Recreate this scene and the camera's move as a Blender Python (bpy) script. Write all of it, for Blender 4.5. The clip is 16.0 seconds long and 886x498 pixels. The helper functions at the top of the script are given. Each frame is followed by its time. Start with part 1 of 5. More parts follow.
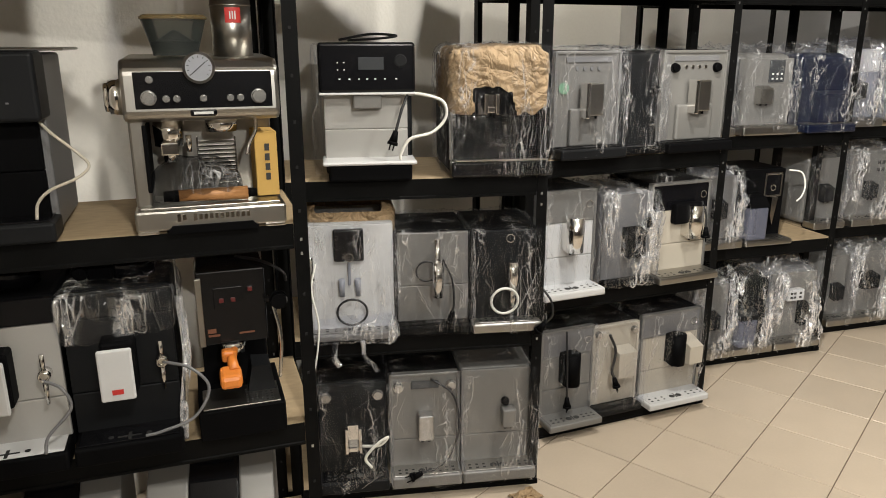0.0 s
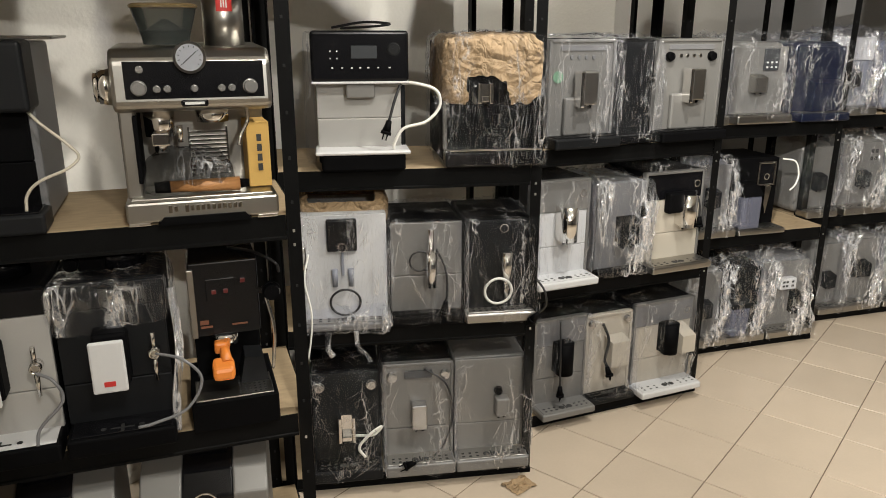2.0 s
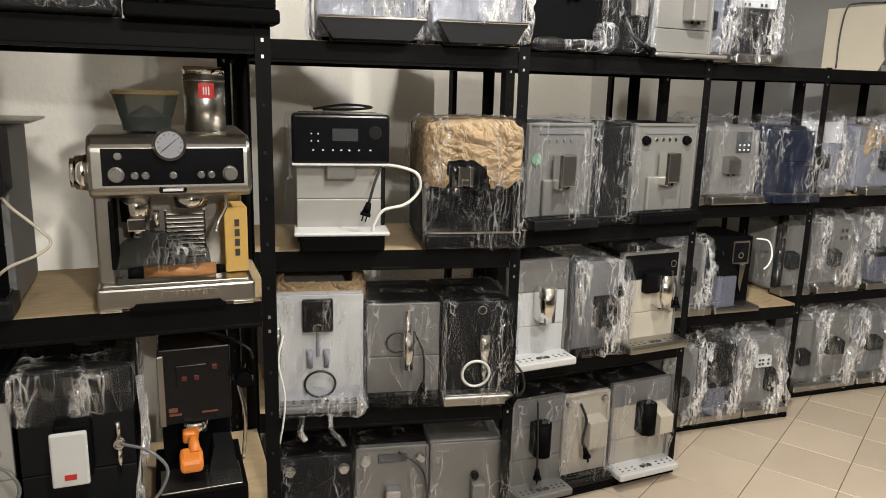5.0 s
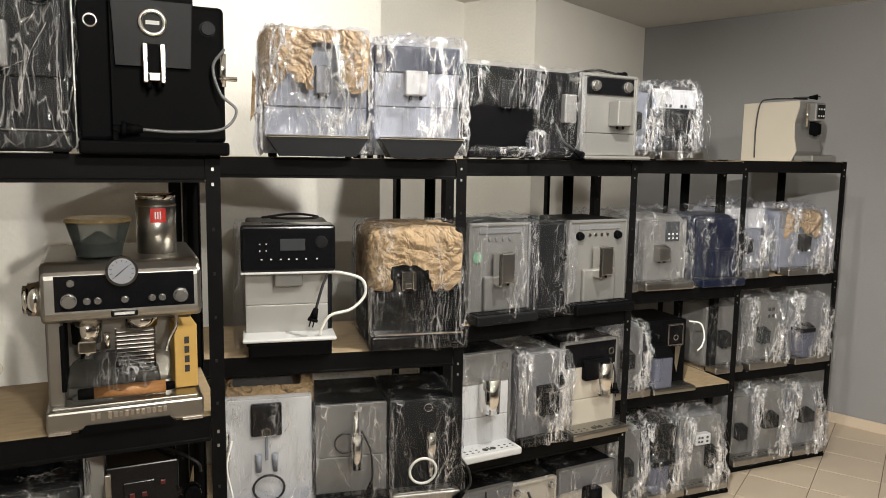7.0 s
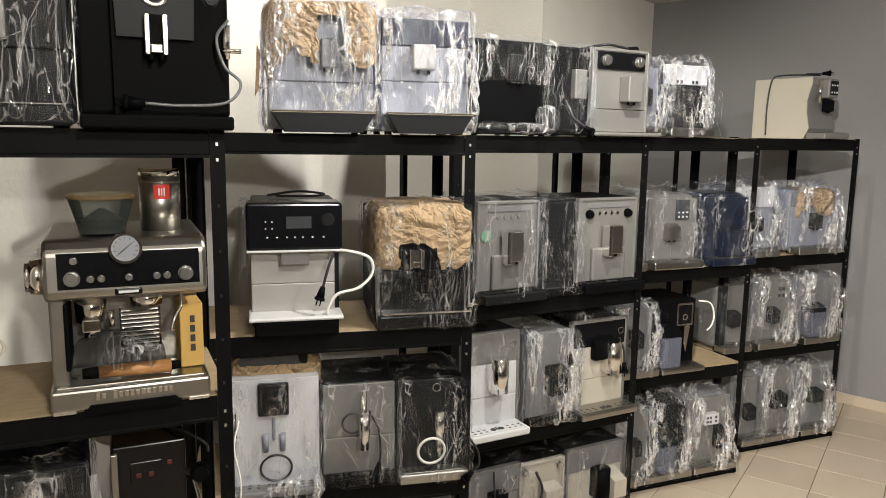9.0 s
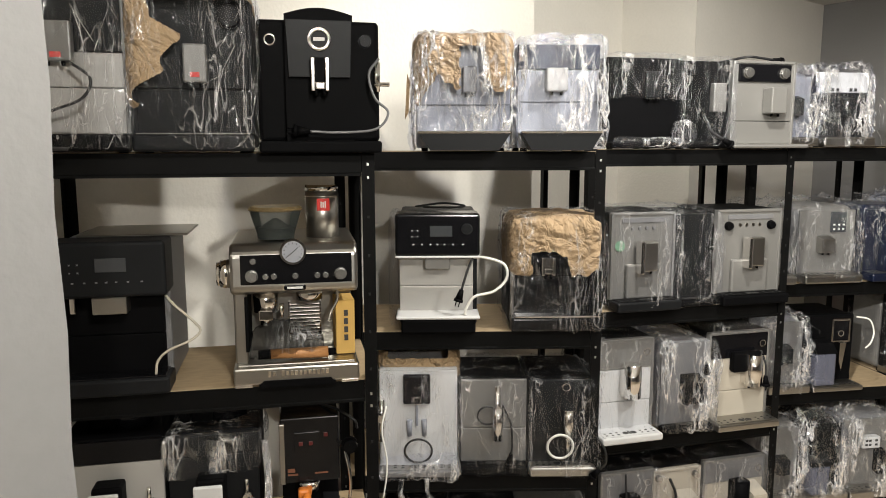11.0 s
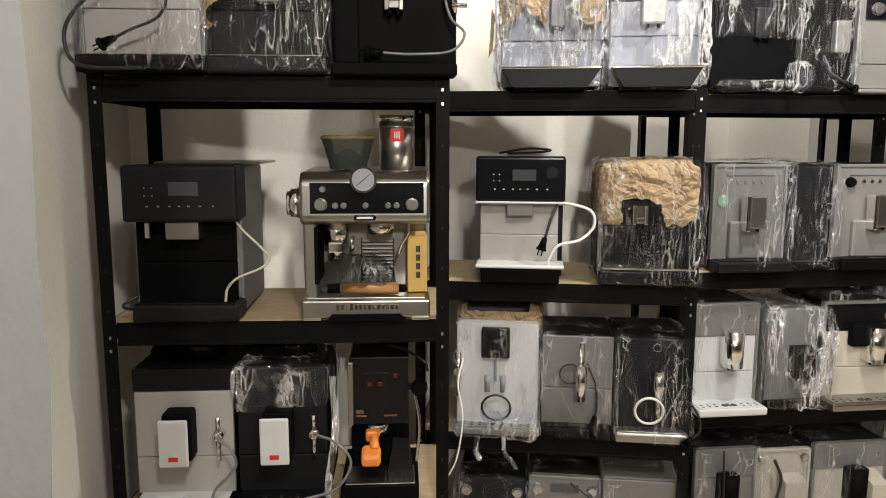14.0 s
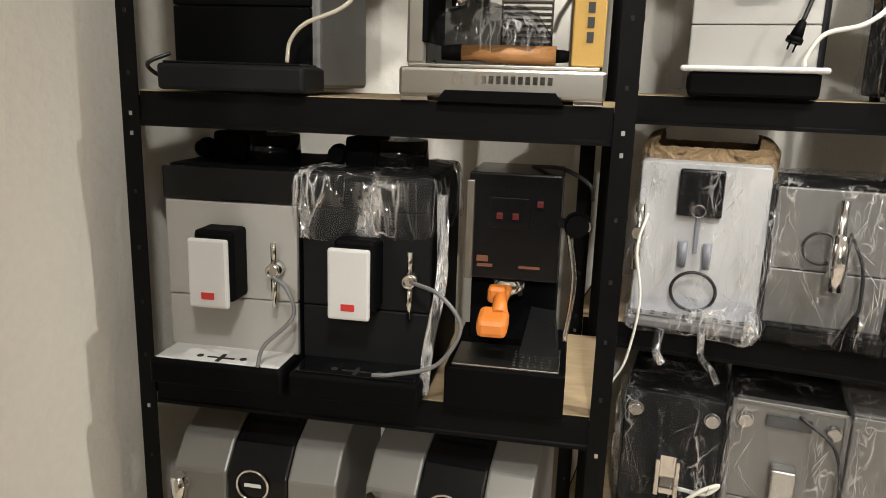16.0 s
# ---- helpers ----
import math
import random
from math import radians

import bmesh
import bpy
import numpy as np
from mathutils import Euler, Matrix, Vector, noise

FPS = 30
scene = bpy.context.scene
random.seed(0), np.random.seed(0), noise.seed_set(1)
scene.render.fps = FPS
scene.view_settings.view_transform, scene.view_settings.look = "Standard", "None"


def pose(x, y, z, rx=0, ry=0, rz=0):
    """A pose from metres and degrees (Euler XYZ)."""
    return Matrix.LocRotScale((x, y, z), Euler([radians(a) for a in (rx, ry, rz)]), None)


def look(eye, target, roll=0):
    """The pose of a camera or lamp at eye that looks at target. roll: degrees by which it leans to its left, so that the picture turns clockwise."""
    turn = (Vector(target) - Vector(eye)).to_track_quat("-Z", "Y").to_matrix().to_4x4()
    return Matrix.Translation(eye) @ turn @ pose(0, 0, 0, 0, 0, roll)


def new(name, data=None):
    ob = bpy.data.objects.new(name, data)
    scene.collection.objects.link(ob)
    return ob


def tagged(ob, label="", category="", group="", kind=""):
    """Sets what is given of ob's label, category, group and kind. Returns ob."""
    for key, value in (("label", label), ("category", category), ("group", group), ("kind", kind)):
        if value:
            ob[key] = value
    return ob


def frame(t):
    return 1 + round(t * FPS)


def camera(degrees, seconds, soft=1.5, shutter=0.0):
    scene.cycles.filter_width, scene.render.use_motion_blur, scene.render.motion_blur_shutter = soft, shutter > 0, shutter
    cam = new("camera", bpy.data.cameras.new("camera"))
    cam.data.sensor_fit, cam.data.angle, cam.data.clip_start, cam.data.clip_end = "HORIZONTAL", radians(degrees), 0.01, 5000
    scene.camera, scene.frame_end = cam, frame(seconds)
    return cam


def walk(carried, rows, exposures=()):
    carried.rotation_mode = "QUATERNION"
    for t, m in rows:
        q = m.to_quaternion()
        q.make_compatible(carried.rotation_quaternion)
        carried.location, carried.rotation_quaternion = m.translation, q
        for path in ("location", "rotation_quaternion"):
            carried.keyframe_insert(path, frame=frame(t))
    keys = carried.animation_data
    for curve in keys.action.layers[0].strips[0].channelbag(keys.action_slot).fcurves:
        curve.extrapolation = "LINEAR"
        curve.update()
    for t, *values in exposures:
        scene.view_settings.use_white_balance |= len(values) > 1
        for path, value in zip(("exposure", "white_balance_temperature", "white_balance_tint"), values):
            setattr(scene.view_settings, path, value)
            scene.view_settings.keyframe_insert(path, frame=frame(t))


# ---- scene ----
cam = camera(62.1, 16.0, soft=0.95)
PATH = [
    (0, (0.374, 0.201, 1.606), (0.75, 2.089, 1.063), -0.1),
    (0.5, (0.375, 0.207, 1.646), (0.758, 2.096, 1.112), -0.0),
    (1, (0.378, 0.215, 1.619), (0.76, 2.097, 1.059), -0.0),
    (1.5, (0.378, 0.21, 1.615), (0.762, 2.088, 1.042), 0.0),
    (2, (0.376, 0.212, 1.619), (0.767, 2.085, 1.038), 0.1),
    (2.5, (0.373, 0.215, 1.625), (0.772, 2.086, 1.043), 0.3),
    (3, (0.373, 0.209, 1.625), (0.777, 2.086, 1.065), 0.3),
    (3.2, (0.368, 0.228, 1.641), (0.781, 2.103, 1.08), 0.4),
    (5.3, (0.38, 0.249, 1.714), (0.847, 2.155, 1.331), 1.5),
    (5.5, (0.382, 0.234, 1.739), (0.858, 2.144, 1.388), 1.4),
    (6, (0.369, 0.193, 1.817), (0.887, 2.102, 1.527), 1.3),
    (6.5, (0.369, 0.163, 1.832), (0.931, 2.066, 1.582), 1.1),
    (7, (0.375, 0.156, 1.827), (0.967, 2.05, 1.58), 0.9),
    (7.5, (0.367, 0.18, 1.819), (0.979, 2.066, 1.556), 0.9),
    (8, (0.368, 0.191, 1.815), (0.984, 2.073, 1.533), 1.0),
    (8.5, (0.369, 0.198, 1.815), (0.977, 2.081, 1.52), 1.0),
    (9, (0.373, 0.197, 1.811), (0.953, 2.088, 1.513), 0.8),
    (9.5, (0.368, 0.233, 1.79), (0.874, 2.144, 1.49), 0.6),
    (10, (0.351, 0.209, 1.775), (0.739, 2.147, 1.469), 0.4),
    (10.2, (0.371, 0.157, 1.788), (0.686, 2.109, 1.485), 0.2),
    (12.3, (0.475, -0.135, 1.867), (0.555, 1.849, 1.626), 0.1),
    (12.5, (0.492, -0.114, 1.854), (0.564, 1.871, 1.619), 0.3),
    (13, (0.546, -0.072, 1.8), (0.579, 1.916, 1.583), 0.4),
    (13.3, (0.58, -0.085, 1.73), (0.554, 1.904, 1.521), 0.2),
    (13.5, (0.543, -0.036, 1.691), (0.502, 1.947, 1.438), 0.4),
    (14, (0.519, 0.059, 1.646), (0.378, 2.034, 1.362), 0.1),
    (14.5, (0.421, 0.261, 1.612), (0.176, 2.218, 1.276), 0.1),
    (15, (0.357, 0.48, 1.479), (-0.005, 2.413, 1.113), 0.1),
    (15.5, (0.41, 0.626, 1.349), (-0.074, 2.518, 0.918), 1.2),
    (16, (0.463, 0.782, 1.192), (-0.117, 2.644, 0.746), 1.8),
]
walk(cam, [(t, look(eye, target, roll)) for t, eye, target, roll in PATH], [(0, -0.34), (14.5, -0.34), (15.3, -0.15), (16, 0.02)])

# ---------------------------------------------------------------- light
world = bpy.data.worlds.new("world")
scene.world = world
world.use_nodes = True
world.node_tree.nodes["Background"].inputs[0].default_value = (1.0, 0.93, 0.84, 1)
world.node_tree.nodes["Background"].inputs[1].default_value = 0.02


def area_lamp(name, at, target, power, size, colour):
    data = bpy.data.lights.new(name, "AREA")
    data.shape, data.size, data.energy, data.color = "DISK", size, power, colour
    ob = new(name, data)
    ob.matrix_world = look(at, target)
    return ob


WARM = (1.0, 0.965, 0.885)
# two soft fill discs added to brighten the fronts; no fittings known there
area_lamp("fill_room", (1.12, -2.2, 2.6), (0.2, 3.0, 1.2), 64, 0.12, WARM)
area_lamp("fill_near", (0.75, 0.2, 2.84), (-0.25, 2.0, 1.2), 42, 0.20, WARM)


def track_spot(at, target, power, cone, blend):
    data = bpy.data.lights.new("track_spot", "SPOT")
    data.energy, data.shadow_soft_size, data.color = power, 0.035, WARM
    data.spot_size, data.spot_blend = radians(cone), blend
    new("track_spot", data).matrix_world = look(at, target)


track_spot((1.62, 2.05, 2.82), (1.50, 3.0, 1.62), 165, 130, 0.4)
# extra fill added from the right; no lamp is known at this position
track_spot((2.3, 1.0, 2.8), (2.2, 2.6, 1.2), 130, 110, 0.5)
track_spot((-0.70, -0.75, 2.78), (4.6, 3.1, 0.9), 1150, 47, 0.7)


# ---------------------------------------------------------------- materials
def material(name, colour, rough=0.5, metal=0.0, vary=0.12, scale=6.0, bump=0.0, bump_scale=200.0, coat=0.0, per_object=0.0, stretch=None, spec=0.5):
    m = bpy.data.materials.new(name)
    m.use_nodes = True
    n, l = m.node_tree.nodes, m.node_tree.links
    b = n["Principled BSDF"]
    b.inputs["Metallic"].default_value = metal
    b.inputs["Coat Weight"].default_value = coat
    b.inputs["Specular IOR Level"].default_value = spec
    tc = n.new("ShaderNodeTexCoord")
    mp = n.new("ShaderNodeMapping")
    l.new(tc.outputs["Object"], mp.inputs[0])
    if stretch:
        mp.inputs["Scale"].default_value = stretch
    big = n.new("ShaderNodeTexNoise")
    big.inputs["Scale"].default_value, big.inputs["Detail"].default_value = scale, 6
    fine = n.new("ShaderNodeTexNoise")
    fine.inputs["Scale"].default_value, fine.inputs["Detail"].default_value = bump_scale, 4
    l.new(mp.outputs[0], big.inputs["Vector"])
    l.new(mp.outputs[0], fine.inputs["Vector"])
    mixn = n.new("ShaderNodeMix")
    mixn.inputs[0].default_value = 0.35
    l.new(big.outputs[0], mixn.inputs[2])
    l.new(fine.outputs[0], mixn.inputs[3])
    ramp = n.new("ShaderNodeValToRGB")
    e = ramp.color_ramp.elements
    e[0].position, e[1].position = 0.3, 0.7
    e[0].color = (*[c * (1 - vary) for c in colour], 1)
    e[1].color = (*[min(1, c * (1 + vary)) for c in colour], 1)
    l.new(mixn.outputs[0], ramp.inputs[0])
    colour_out = ramp.outputs[0]
    if per_object:
        info = n.new("ShaderNodeObjectInfo")
        hsv = n.new("ShaderNodeHueSaturation")
        rng = n.new("ShaderNodeMapRange")
        rng.inputs[3].default_value, rng.inputs[4].default_value = 1 - per_object, 1 + per_object
        l.new(info.outputs["Random"], rng.inputs[0])
        l.new(rng.outputs[0], hsv.inputs["Value"])
        l.new(colour_out, hsv.inputs["Color"])
        colour_out = hsv.outputs[0]
    l.new(colour_out, b.inputs["Base Color"])
    rr = n.new("ShaderNodeMapRange")
    rr.inputs[3].default_value, rr.inputs[4].default_value = max(0.02, rough * 0.8), min(1, rough * 1.25)
    l.new(mixn.outputs[0], rr.inputs[0])
    l.new(rr.outputs[0], b.inputs["Roughness"])
    if bump:
        bp = n.new("ShaderNodeBump")
        bp.inputs["Strength"].default_value, bp.inputs["Distance"].default_value = 1.0, bump
        l.new(mixn.outputs[0], bp.inputs["Height"])
        l.new(bp.outputs[0], b.inputs["Normal"])
    return m


def glassy(name, tint, rough=0.03, clear=0.8):
    """Thin clear plastic or glass: mostly see-through, with a gloss on it."""
    m = bpy.data.materials.new(name)
    m.use_nodes = True
    n, l = m.node_tree.nodes, m.node_tree.links
    out = n["Material Output"]
    b = n["Principled BSDF"]
    b.inputs["Base Color"].default_value = (*tint, 1)
    b.inputs["Roughness"].default_value = rough
    tr = n.new("ShaderNodeBsdfTransparent")
    tr.inputs[0].default_value = (*[min(1, 0.75 + 0.25 * c) for c in tint], 1)
    fr = n.new("ShaderNodeFresnel")
    fr.inputs[0].default_value = 1.5
    mr = n.new("ShaderNodeMapRange")
    mr.inputs[3].default_value, mr.inputs[4].default_value = 1 - clear, 1.0
    l.new(fr.outputs[0], mr.inputs[0])
    mx = n.new("ShaderNodeMixShader")
    l.new(mr.outputs[0], mx.inputs[0])
    l.new(tr.outputs[0], mx.inputs[1])
    l.new(b.outputs[0], mx.inputs[2])
    l.new(mx.outputs[0], out.inputs[0])
    return m


def wrap_material(name, haze=0.03, gloss=0.10, tint=(0.97, 0.975, 0.99), wide=1.0):
    """Crinkled stretch film: clear, with sharp glints along its folds, partly painted in white."""
    m = bpy.data.materials.new(name)
    m.use_nodes = True
    n, l = m.node_tree.nodes, m.node_tree.links
    out = n["Material Output"]
    n.remove(n["Principled BSDF"])
    tc = n.new("ShaderNodeTexCoord")
    mp = n.new("ShaderNodeMapping")
    mp.inputs["Scale"].default_value = (1.7, 1.7, 0.6)
    mp.inputs["Rotation"].default_value = (0.15, 0.25, 0.0)
    l.new(tc.outputs["Object"], mp.inputs[0])
    warp = n.new("ShaderNodeTexNoise")
    warp.inputs["Scale"].default_value, warp.inputs["Detail"].default_value = 6, 2
    l.new(mp.outputs[0], warp.inputs["Vector"])
    mixv = n.new("ShaderNodeMix")
    mixv.data_type = "VECTOR"
    mixv.inputs[0].default_value = 0.06
    l.new(mp.outputs[0], mixv.inputs[4])
    l.new(warp.outputs["Color"], mixv.inputs[5])
    facets = []
    for scale_, stretch, turn in ((3.6, (2.6, 2.6, 0.5), (0.2, 0.5, 0.1)), (8.0, (2.2, 2.2, 0.45), (-0.3, -0.6, 0.4))):
        mp3 = n.new("ShaderNodeMapping")
        mp3.inputs["Scale"].default_value = stretch
        mp3.inputs["Rotation"].default_value = turn
        l.new(mixv.outputs[1], mp3.inputs[0])
        rdg = n.new("ShaderNodeTexNoise")
        rdg.inputs["Scale"].default_value, rdg.inputs["Detail"].default_value = scale_, 1.0
        rdg.inputs["Distortion"].default_value = 0.12
        l.new(mp3.outputs[0], rdg.inputs["Vector"])
        q1 = n.new("ShaderNodeMath")
        q1.operation = "SUBTRACT"
        q1.inputs[1].default_value = 0.5
        l.new(rdg.outputs[0], q1.inputs[0])
        q2 = n.new("ShaderNodeMath")
        q2.operation = "ABSOLUTE"
        l.new(q1.outputs[0], q2.inputs[0])
        facets.append(q2.outputs[0])

    def lines(scale, width, distort, stretch, turn):
        """Thin wandering crease lines: 1 on a crease, 0 beside it."""
        mp2 = n.new("ShaderNodeMapping")
        mp2.inputs["Scale"].default_value = stretch
        mp2.inputs["Rotation"].default_value = turn
        l.new(tc.outputs["Object"], mp2.inputs[0])
        nz = n.new("ShaderNodeTexNoise")
        nz.inputs["Scale"].default_value, nz.inputs["Detail"].default_value = scale, 1.5
        nz.inputs["Distortion"].default_value = distort
        l.new(mp2.outputs[0], nz.inputs["Vector"])
        sub = n.new("ShaderNodeMath")
        sub.operation = "SUBTRACT"
        sub.inputs[1].default_value = 0.5
        l.new(nz.outputs[0], sub.inputs[0])
        ab = n.new("ShaderNodeMath")
        ab.operation = "ABSOLUTE"
        l.new(sub.outputs[0], ab.inputs[0])
        rg = n.new("ShaderNodeMapRange")
        rg.interpolation_type = "SMOOTHSTEP"
        rg.inputs[1].default_value, rg.inputs[2].default_value = 0.0, width
        rg.inputs[3].default_value, rg.inputs[4].default_value = 1.0, 0.0
        l.new(ab.outputs[0], rg.inputs[0])
        return rg.outputs[0]

    def math_node(op, a, b):
        q = n.new("ShaderNodeMath")
        q.operation = op
        for k, v in enumerate((a, b)):
            if isinstance(v, (int, float)):
                q.inputs[k].default_value = v
            else:
                l.new(v, q.inputs[k])
        return q.outputs[0]
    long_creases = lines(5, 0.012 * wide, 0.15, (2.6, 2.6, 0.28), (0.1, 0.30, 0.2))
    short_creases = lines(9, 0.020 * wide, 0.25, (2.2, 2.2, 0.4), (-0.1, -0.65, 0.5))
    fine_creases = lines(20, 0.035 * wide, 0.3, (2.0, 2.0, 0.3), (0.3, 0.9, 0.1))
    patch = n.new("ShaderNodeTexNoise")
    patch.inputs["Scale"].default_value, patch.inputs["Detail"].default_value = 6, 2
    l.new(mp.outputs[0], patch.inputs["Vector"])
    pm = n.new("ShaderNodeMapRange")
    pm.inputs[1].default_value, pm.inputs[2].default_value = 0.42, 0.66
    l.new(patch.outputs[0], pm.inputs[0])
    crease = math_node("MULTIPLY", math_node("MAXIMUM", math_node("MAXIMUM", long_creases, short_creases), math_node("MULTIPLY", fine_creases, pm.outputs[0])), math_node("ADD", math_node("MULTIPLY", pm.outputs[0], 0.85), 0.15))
    fold = math_node("ADD", facets[0], math_node("MULTIPLY", math_node("MULTIPLY", facets[1], 0.7), pm.outputs[0]))
    height = math_node("ADD", fold, math_node("MULTIPLY", crease, 0.10))
    bp = n.new("ShaderNodeBump")
    bp.inputs["Strength"].default_value, bp.inputs["Distance"].default_value = 1.0, 0.11
    l.new(height, bp.inputs["Height"])
    gl = n.new("ShaderNodeBsdfGlossy")
    gl.inputs["Roughness"].default_value = 0.14
    gl.inputs["Color"].default_value = (1, 1, 1, 1)
    l.new(bp.outputs[0], gl.inputs["Normal"])
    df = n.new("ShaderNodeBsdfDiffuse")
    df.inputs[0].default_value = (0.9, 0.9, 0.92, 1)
    tr = n.new("ShaderNodeBsdfTransparent")
    tr.inputs[0].default_value = (*tint, 1)
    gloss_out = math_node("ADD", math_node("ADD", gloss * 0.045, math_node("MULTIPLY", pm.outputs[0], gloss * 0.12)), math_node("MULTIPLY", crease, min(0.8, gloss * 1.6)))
    # thin even haze, plus white diffuse colour on the creases in place of glints
    glint_haze_out = math_node("ADD", haze * 0.1, math_node("MULTIPLY", math_node("MULTIPLY", crease, pm.outputs[0]), haze * 12))
    m1 = n.new("ShaderNodeMixShader")
    l.new(glint_haze_out, m1.inputs[0])
    l.new(tr.outputs[0], m1.inputs[1])
    l.new(df.outputs[0], m1.inputs[2])
    m2 = n.new("ShaderNodeMixShader")
    l.new(gloss_out, m2.inputs[0])
    l.new(m1.outputs[0], m2.inputs[1])
    l.new(gl.outputs[0], m2.inputs[2])
    l.new(m2.outputs[0], out.inputs[0])
    return m


def crumpled_paper(name, colour):
    m = material(name, colour, 0.85, vary=0.10, scale=9)
    n, l = m.node_tree.nodes, m.node_tree.links
    tc = n.new("ShaderNodeTexCoord")
    heights = []
    for scale_ in (7.0, 17.0):
        rdg = n.new("ShaderNodeTexNoise")
        rdg.inputs["Scale"].default_value, rdg.inputs["Detail"].default_value = scale_, 3
        rdg.inputs["Distortion"].default_value = 0.6
        l.new(tc.outputs["Object"], rdg.inputs["Vector"])
        q1 = n.new("ShaderNodeMath")
        q1.operation = "SUBTRACT"
        q1.inputs[1].default_value = 0.5
        l.new(rdg.outputs[0], q1.inputs[0])
        q2 = n.new("ShaderNodeMath")
        q2.operation = "ABSOLUTE"
        l.new(q1.outputs[0], q2.inputs[0])
        heights.append(q2.outputs[0])
    both = n.new("ShaderNodeMath")
    both.operation = "MULTIPLY_ADD"
    both.inputs[1].default_value = 0.45
    l.new(heights[1], both.inputs[0])
    l.new(heights[0], both.inputs[2])
    bp = n.new("ShaderNodeBump")
    bp.inputs["Distance"].default_value = 0.09
    l.new(both.outputs[0], bp.inputs["Height"])
    l.new(bp.outputs[0], n["Principled BSDF"].inputs["Normal"])
    return m


M_PLASTER = material("rough_white_plaster", (0.78, 0.75, 0.69), 0.9, vary=0.05, scale=2.0, bump=0.006, bump_scale=55)
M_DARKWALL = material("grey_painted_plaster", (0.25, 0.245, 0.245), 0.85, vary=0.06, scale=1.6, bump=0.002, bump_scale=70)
M_CEILING = material("white_ceiling_paint", (0.7, 0.68, 0.64), 0.95, vary=0.04, scale=1.0)
M_TILE = material("beige_floor_tile", (0.56, 0.465, 0.36), 0.32, vary=0.05, scale=5, bump=0.0004, bump_scale=90, per_object=0.05)
M_GROUT = material("brown_grout", (0.17, 0.125, 0.09), 0.9, vary=0.2, scale=30)
M_STEEL = material("black_powder_coated_steel", (0.0042, 0.0042, 0.0042), 0.5, vary=0.25, scale=14, bump=0.0003, bump_scale=500, spec=0.07)
M_RIVET = material("bright_rivet_zinc", (0.6, 0.6, 0.58), 0.35, 1.0)
M_SLOT = material("dark_slot", (0.006, 0.006, 0.006), 0.8)
M_BOARD = material("raw_chipboard", (0.37, 0.275, 0.165), 0.75, vary=0.2, scale=20, bump=0.0005, bump_scale=350, stretch=(1, 3, 1))
M_SILVER = material("silver_plastic", (0.20, 0.195, 0.185), 0.40, 0.3, vary=0.04, scale=3, bump=0.0001, bump_scale=700)
M_SATIN = material("satin_chrome", (0.42, 0.41, 0.395), 0.24, 0.9, vary=0.04, scale=10)
M_STAINLESS = material("brushed_stainless", (0.40, 0.385, 0.355), 0.3, 1.0, vary=0.012, scale=5, bump=0.000012, bump_scale=500, stretch=(1, 1, 5))
M_CHROME = material("polished_chrome", (0.78, 0.76, 0.73), 0.08, 1.0, vary=0.04, scale=10)
M_BLACK = material("matt_black_plastic", (0.0026, 0.0026, 0.003), 0.6, vary=0.2, scale=9, bump=0.0002, bump_scale=600, spec=0.05)
M_GLOSS = material("gloss_black_plastic", (0.005, 0.005, 0.006), 0.16, vary=0.2, scale=6, spec=0.3)
M_CHAR = material("charcoal_plastic", (0.009, 0.0095, 0.0105), 0.45, vary=0.15, scale=8, spec=0.14)
M_GREY = material("mid_grey_plastic", (0.16, 0.16, 0.165), 0.4, vary=0.1, scale=7)
M_FROST = material("frosted_grey_plastic", (0.27, 0.28, 0.31), 0.4, vary=0.06, scale=5)
M_PALE = material("pale_silver_plastic", (0.41, 0.40, 0.38), 0.38, 0.2, vary=0.03, scale=4)
M_WHITE = material("white_plastic", (0.58, 0.58, 0.58), 0.35, vary=0.03, scale=5)
M_CREAM = material("cream_plastic", (0.44, 0.40, 0.335), 0.4, vary=0.04, scale=5)
M_NAVY = material("navy_plastic", (0.003, 0.0065, 0.022), 0.3, vary=0.15, scale=8)
M_BLUEGREY = material("blue_grey_plastic", (0.23, 0.24, 0.275), 0.35, vary=0.1, scale=8)
M_ORANGE = material("orange_plastic", (0.62, 0.19, 0.03), 0.4, vary=0.06, scale=12)
M_RED = material("red_label", (0.5, 0.03, 0.025), 0.45, vary=0.05, scale=20)
M_WOOD = material("oiled_wood", (0.36, 0.17, 0.06), 0.5, vary=0.25, scale=30, stretch=(1, 8, 8))
M_KRAFT = crumpled_paper("brown_packing_paper", (0.36, 0.25, 0.14))
M_CARD = material("yellow_brown_card", (0.58, 0.36, 0.10), 0.8, vary=0.08, scale=15)
M_SCREEN = material("grey_lcd", (0.045, 0.048, 0.052), 0.15, vary=0.05, scale=10)
M_PRINT = material("pale_print", (0.62, 0.62, 0.6), 0.6, vary=0.03)
M_DARKPRINT = material("dark_print", (0.03, 0.03, 0.03), 0.6, vary=0.03)
M_GREEN = material("green_sticker", (0.16, 0.30, 0.20), 0.5, vary=0.05)
M_CABLE_W = material("white_hose", (0.74, 0.73, 0.68), 0.4, vary=0.03)
M_CABLE_T = material("beige_hose", (0.50, 0.46, 0.38), 0.4, vary=0.03)
M_CABLE_B = material("black_cable", (0.012, 0.012, 0.013), 0.45, vary=0.1)
M_CABLE_G = material("grey_hose", (0.15, 0.15, 0.155), 0.35, vary=0.05)
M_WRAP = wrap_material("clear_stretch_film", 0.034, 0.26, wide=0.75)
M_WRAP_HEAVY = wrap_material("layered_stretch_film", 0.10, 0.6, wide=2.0)
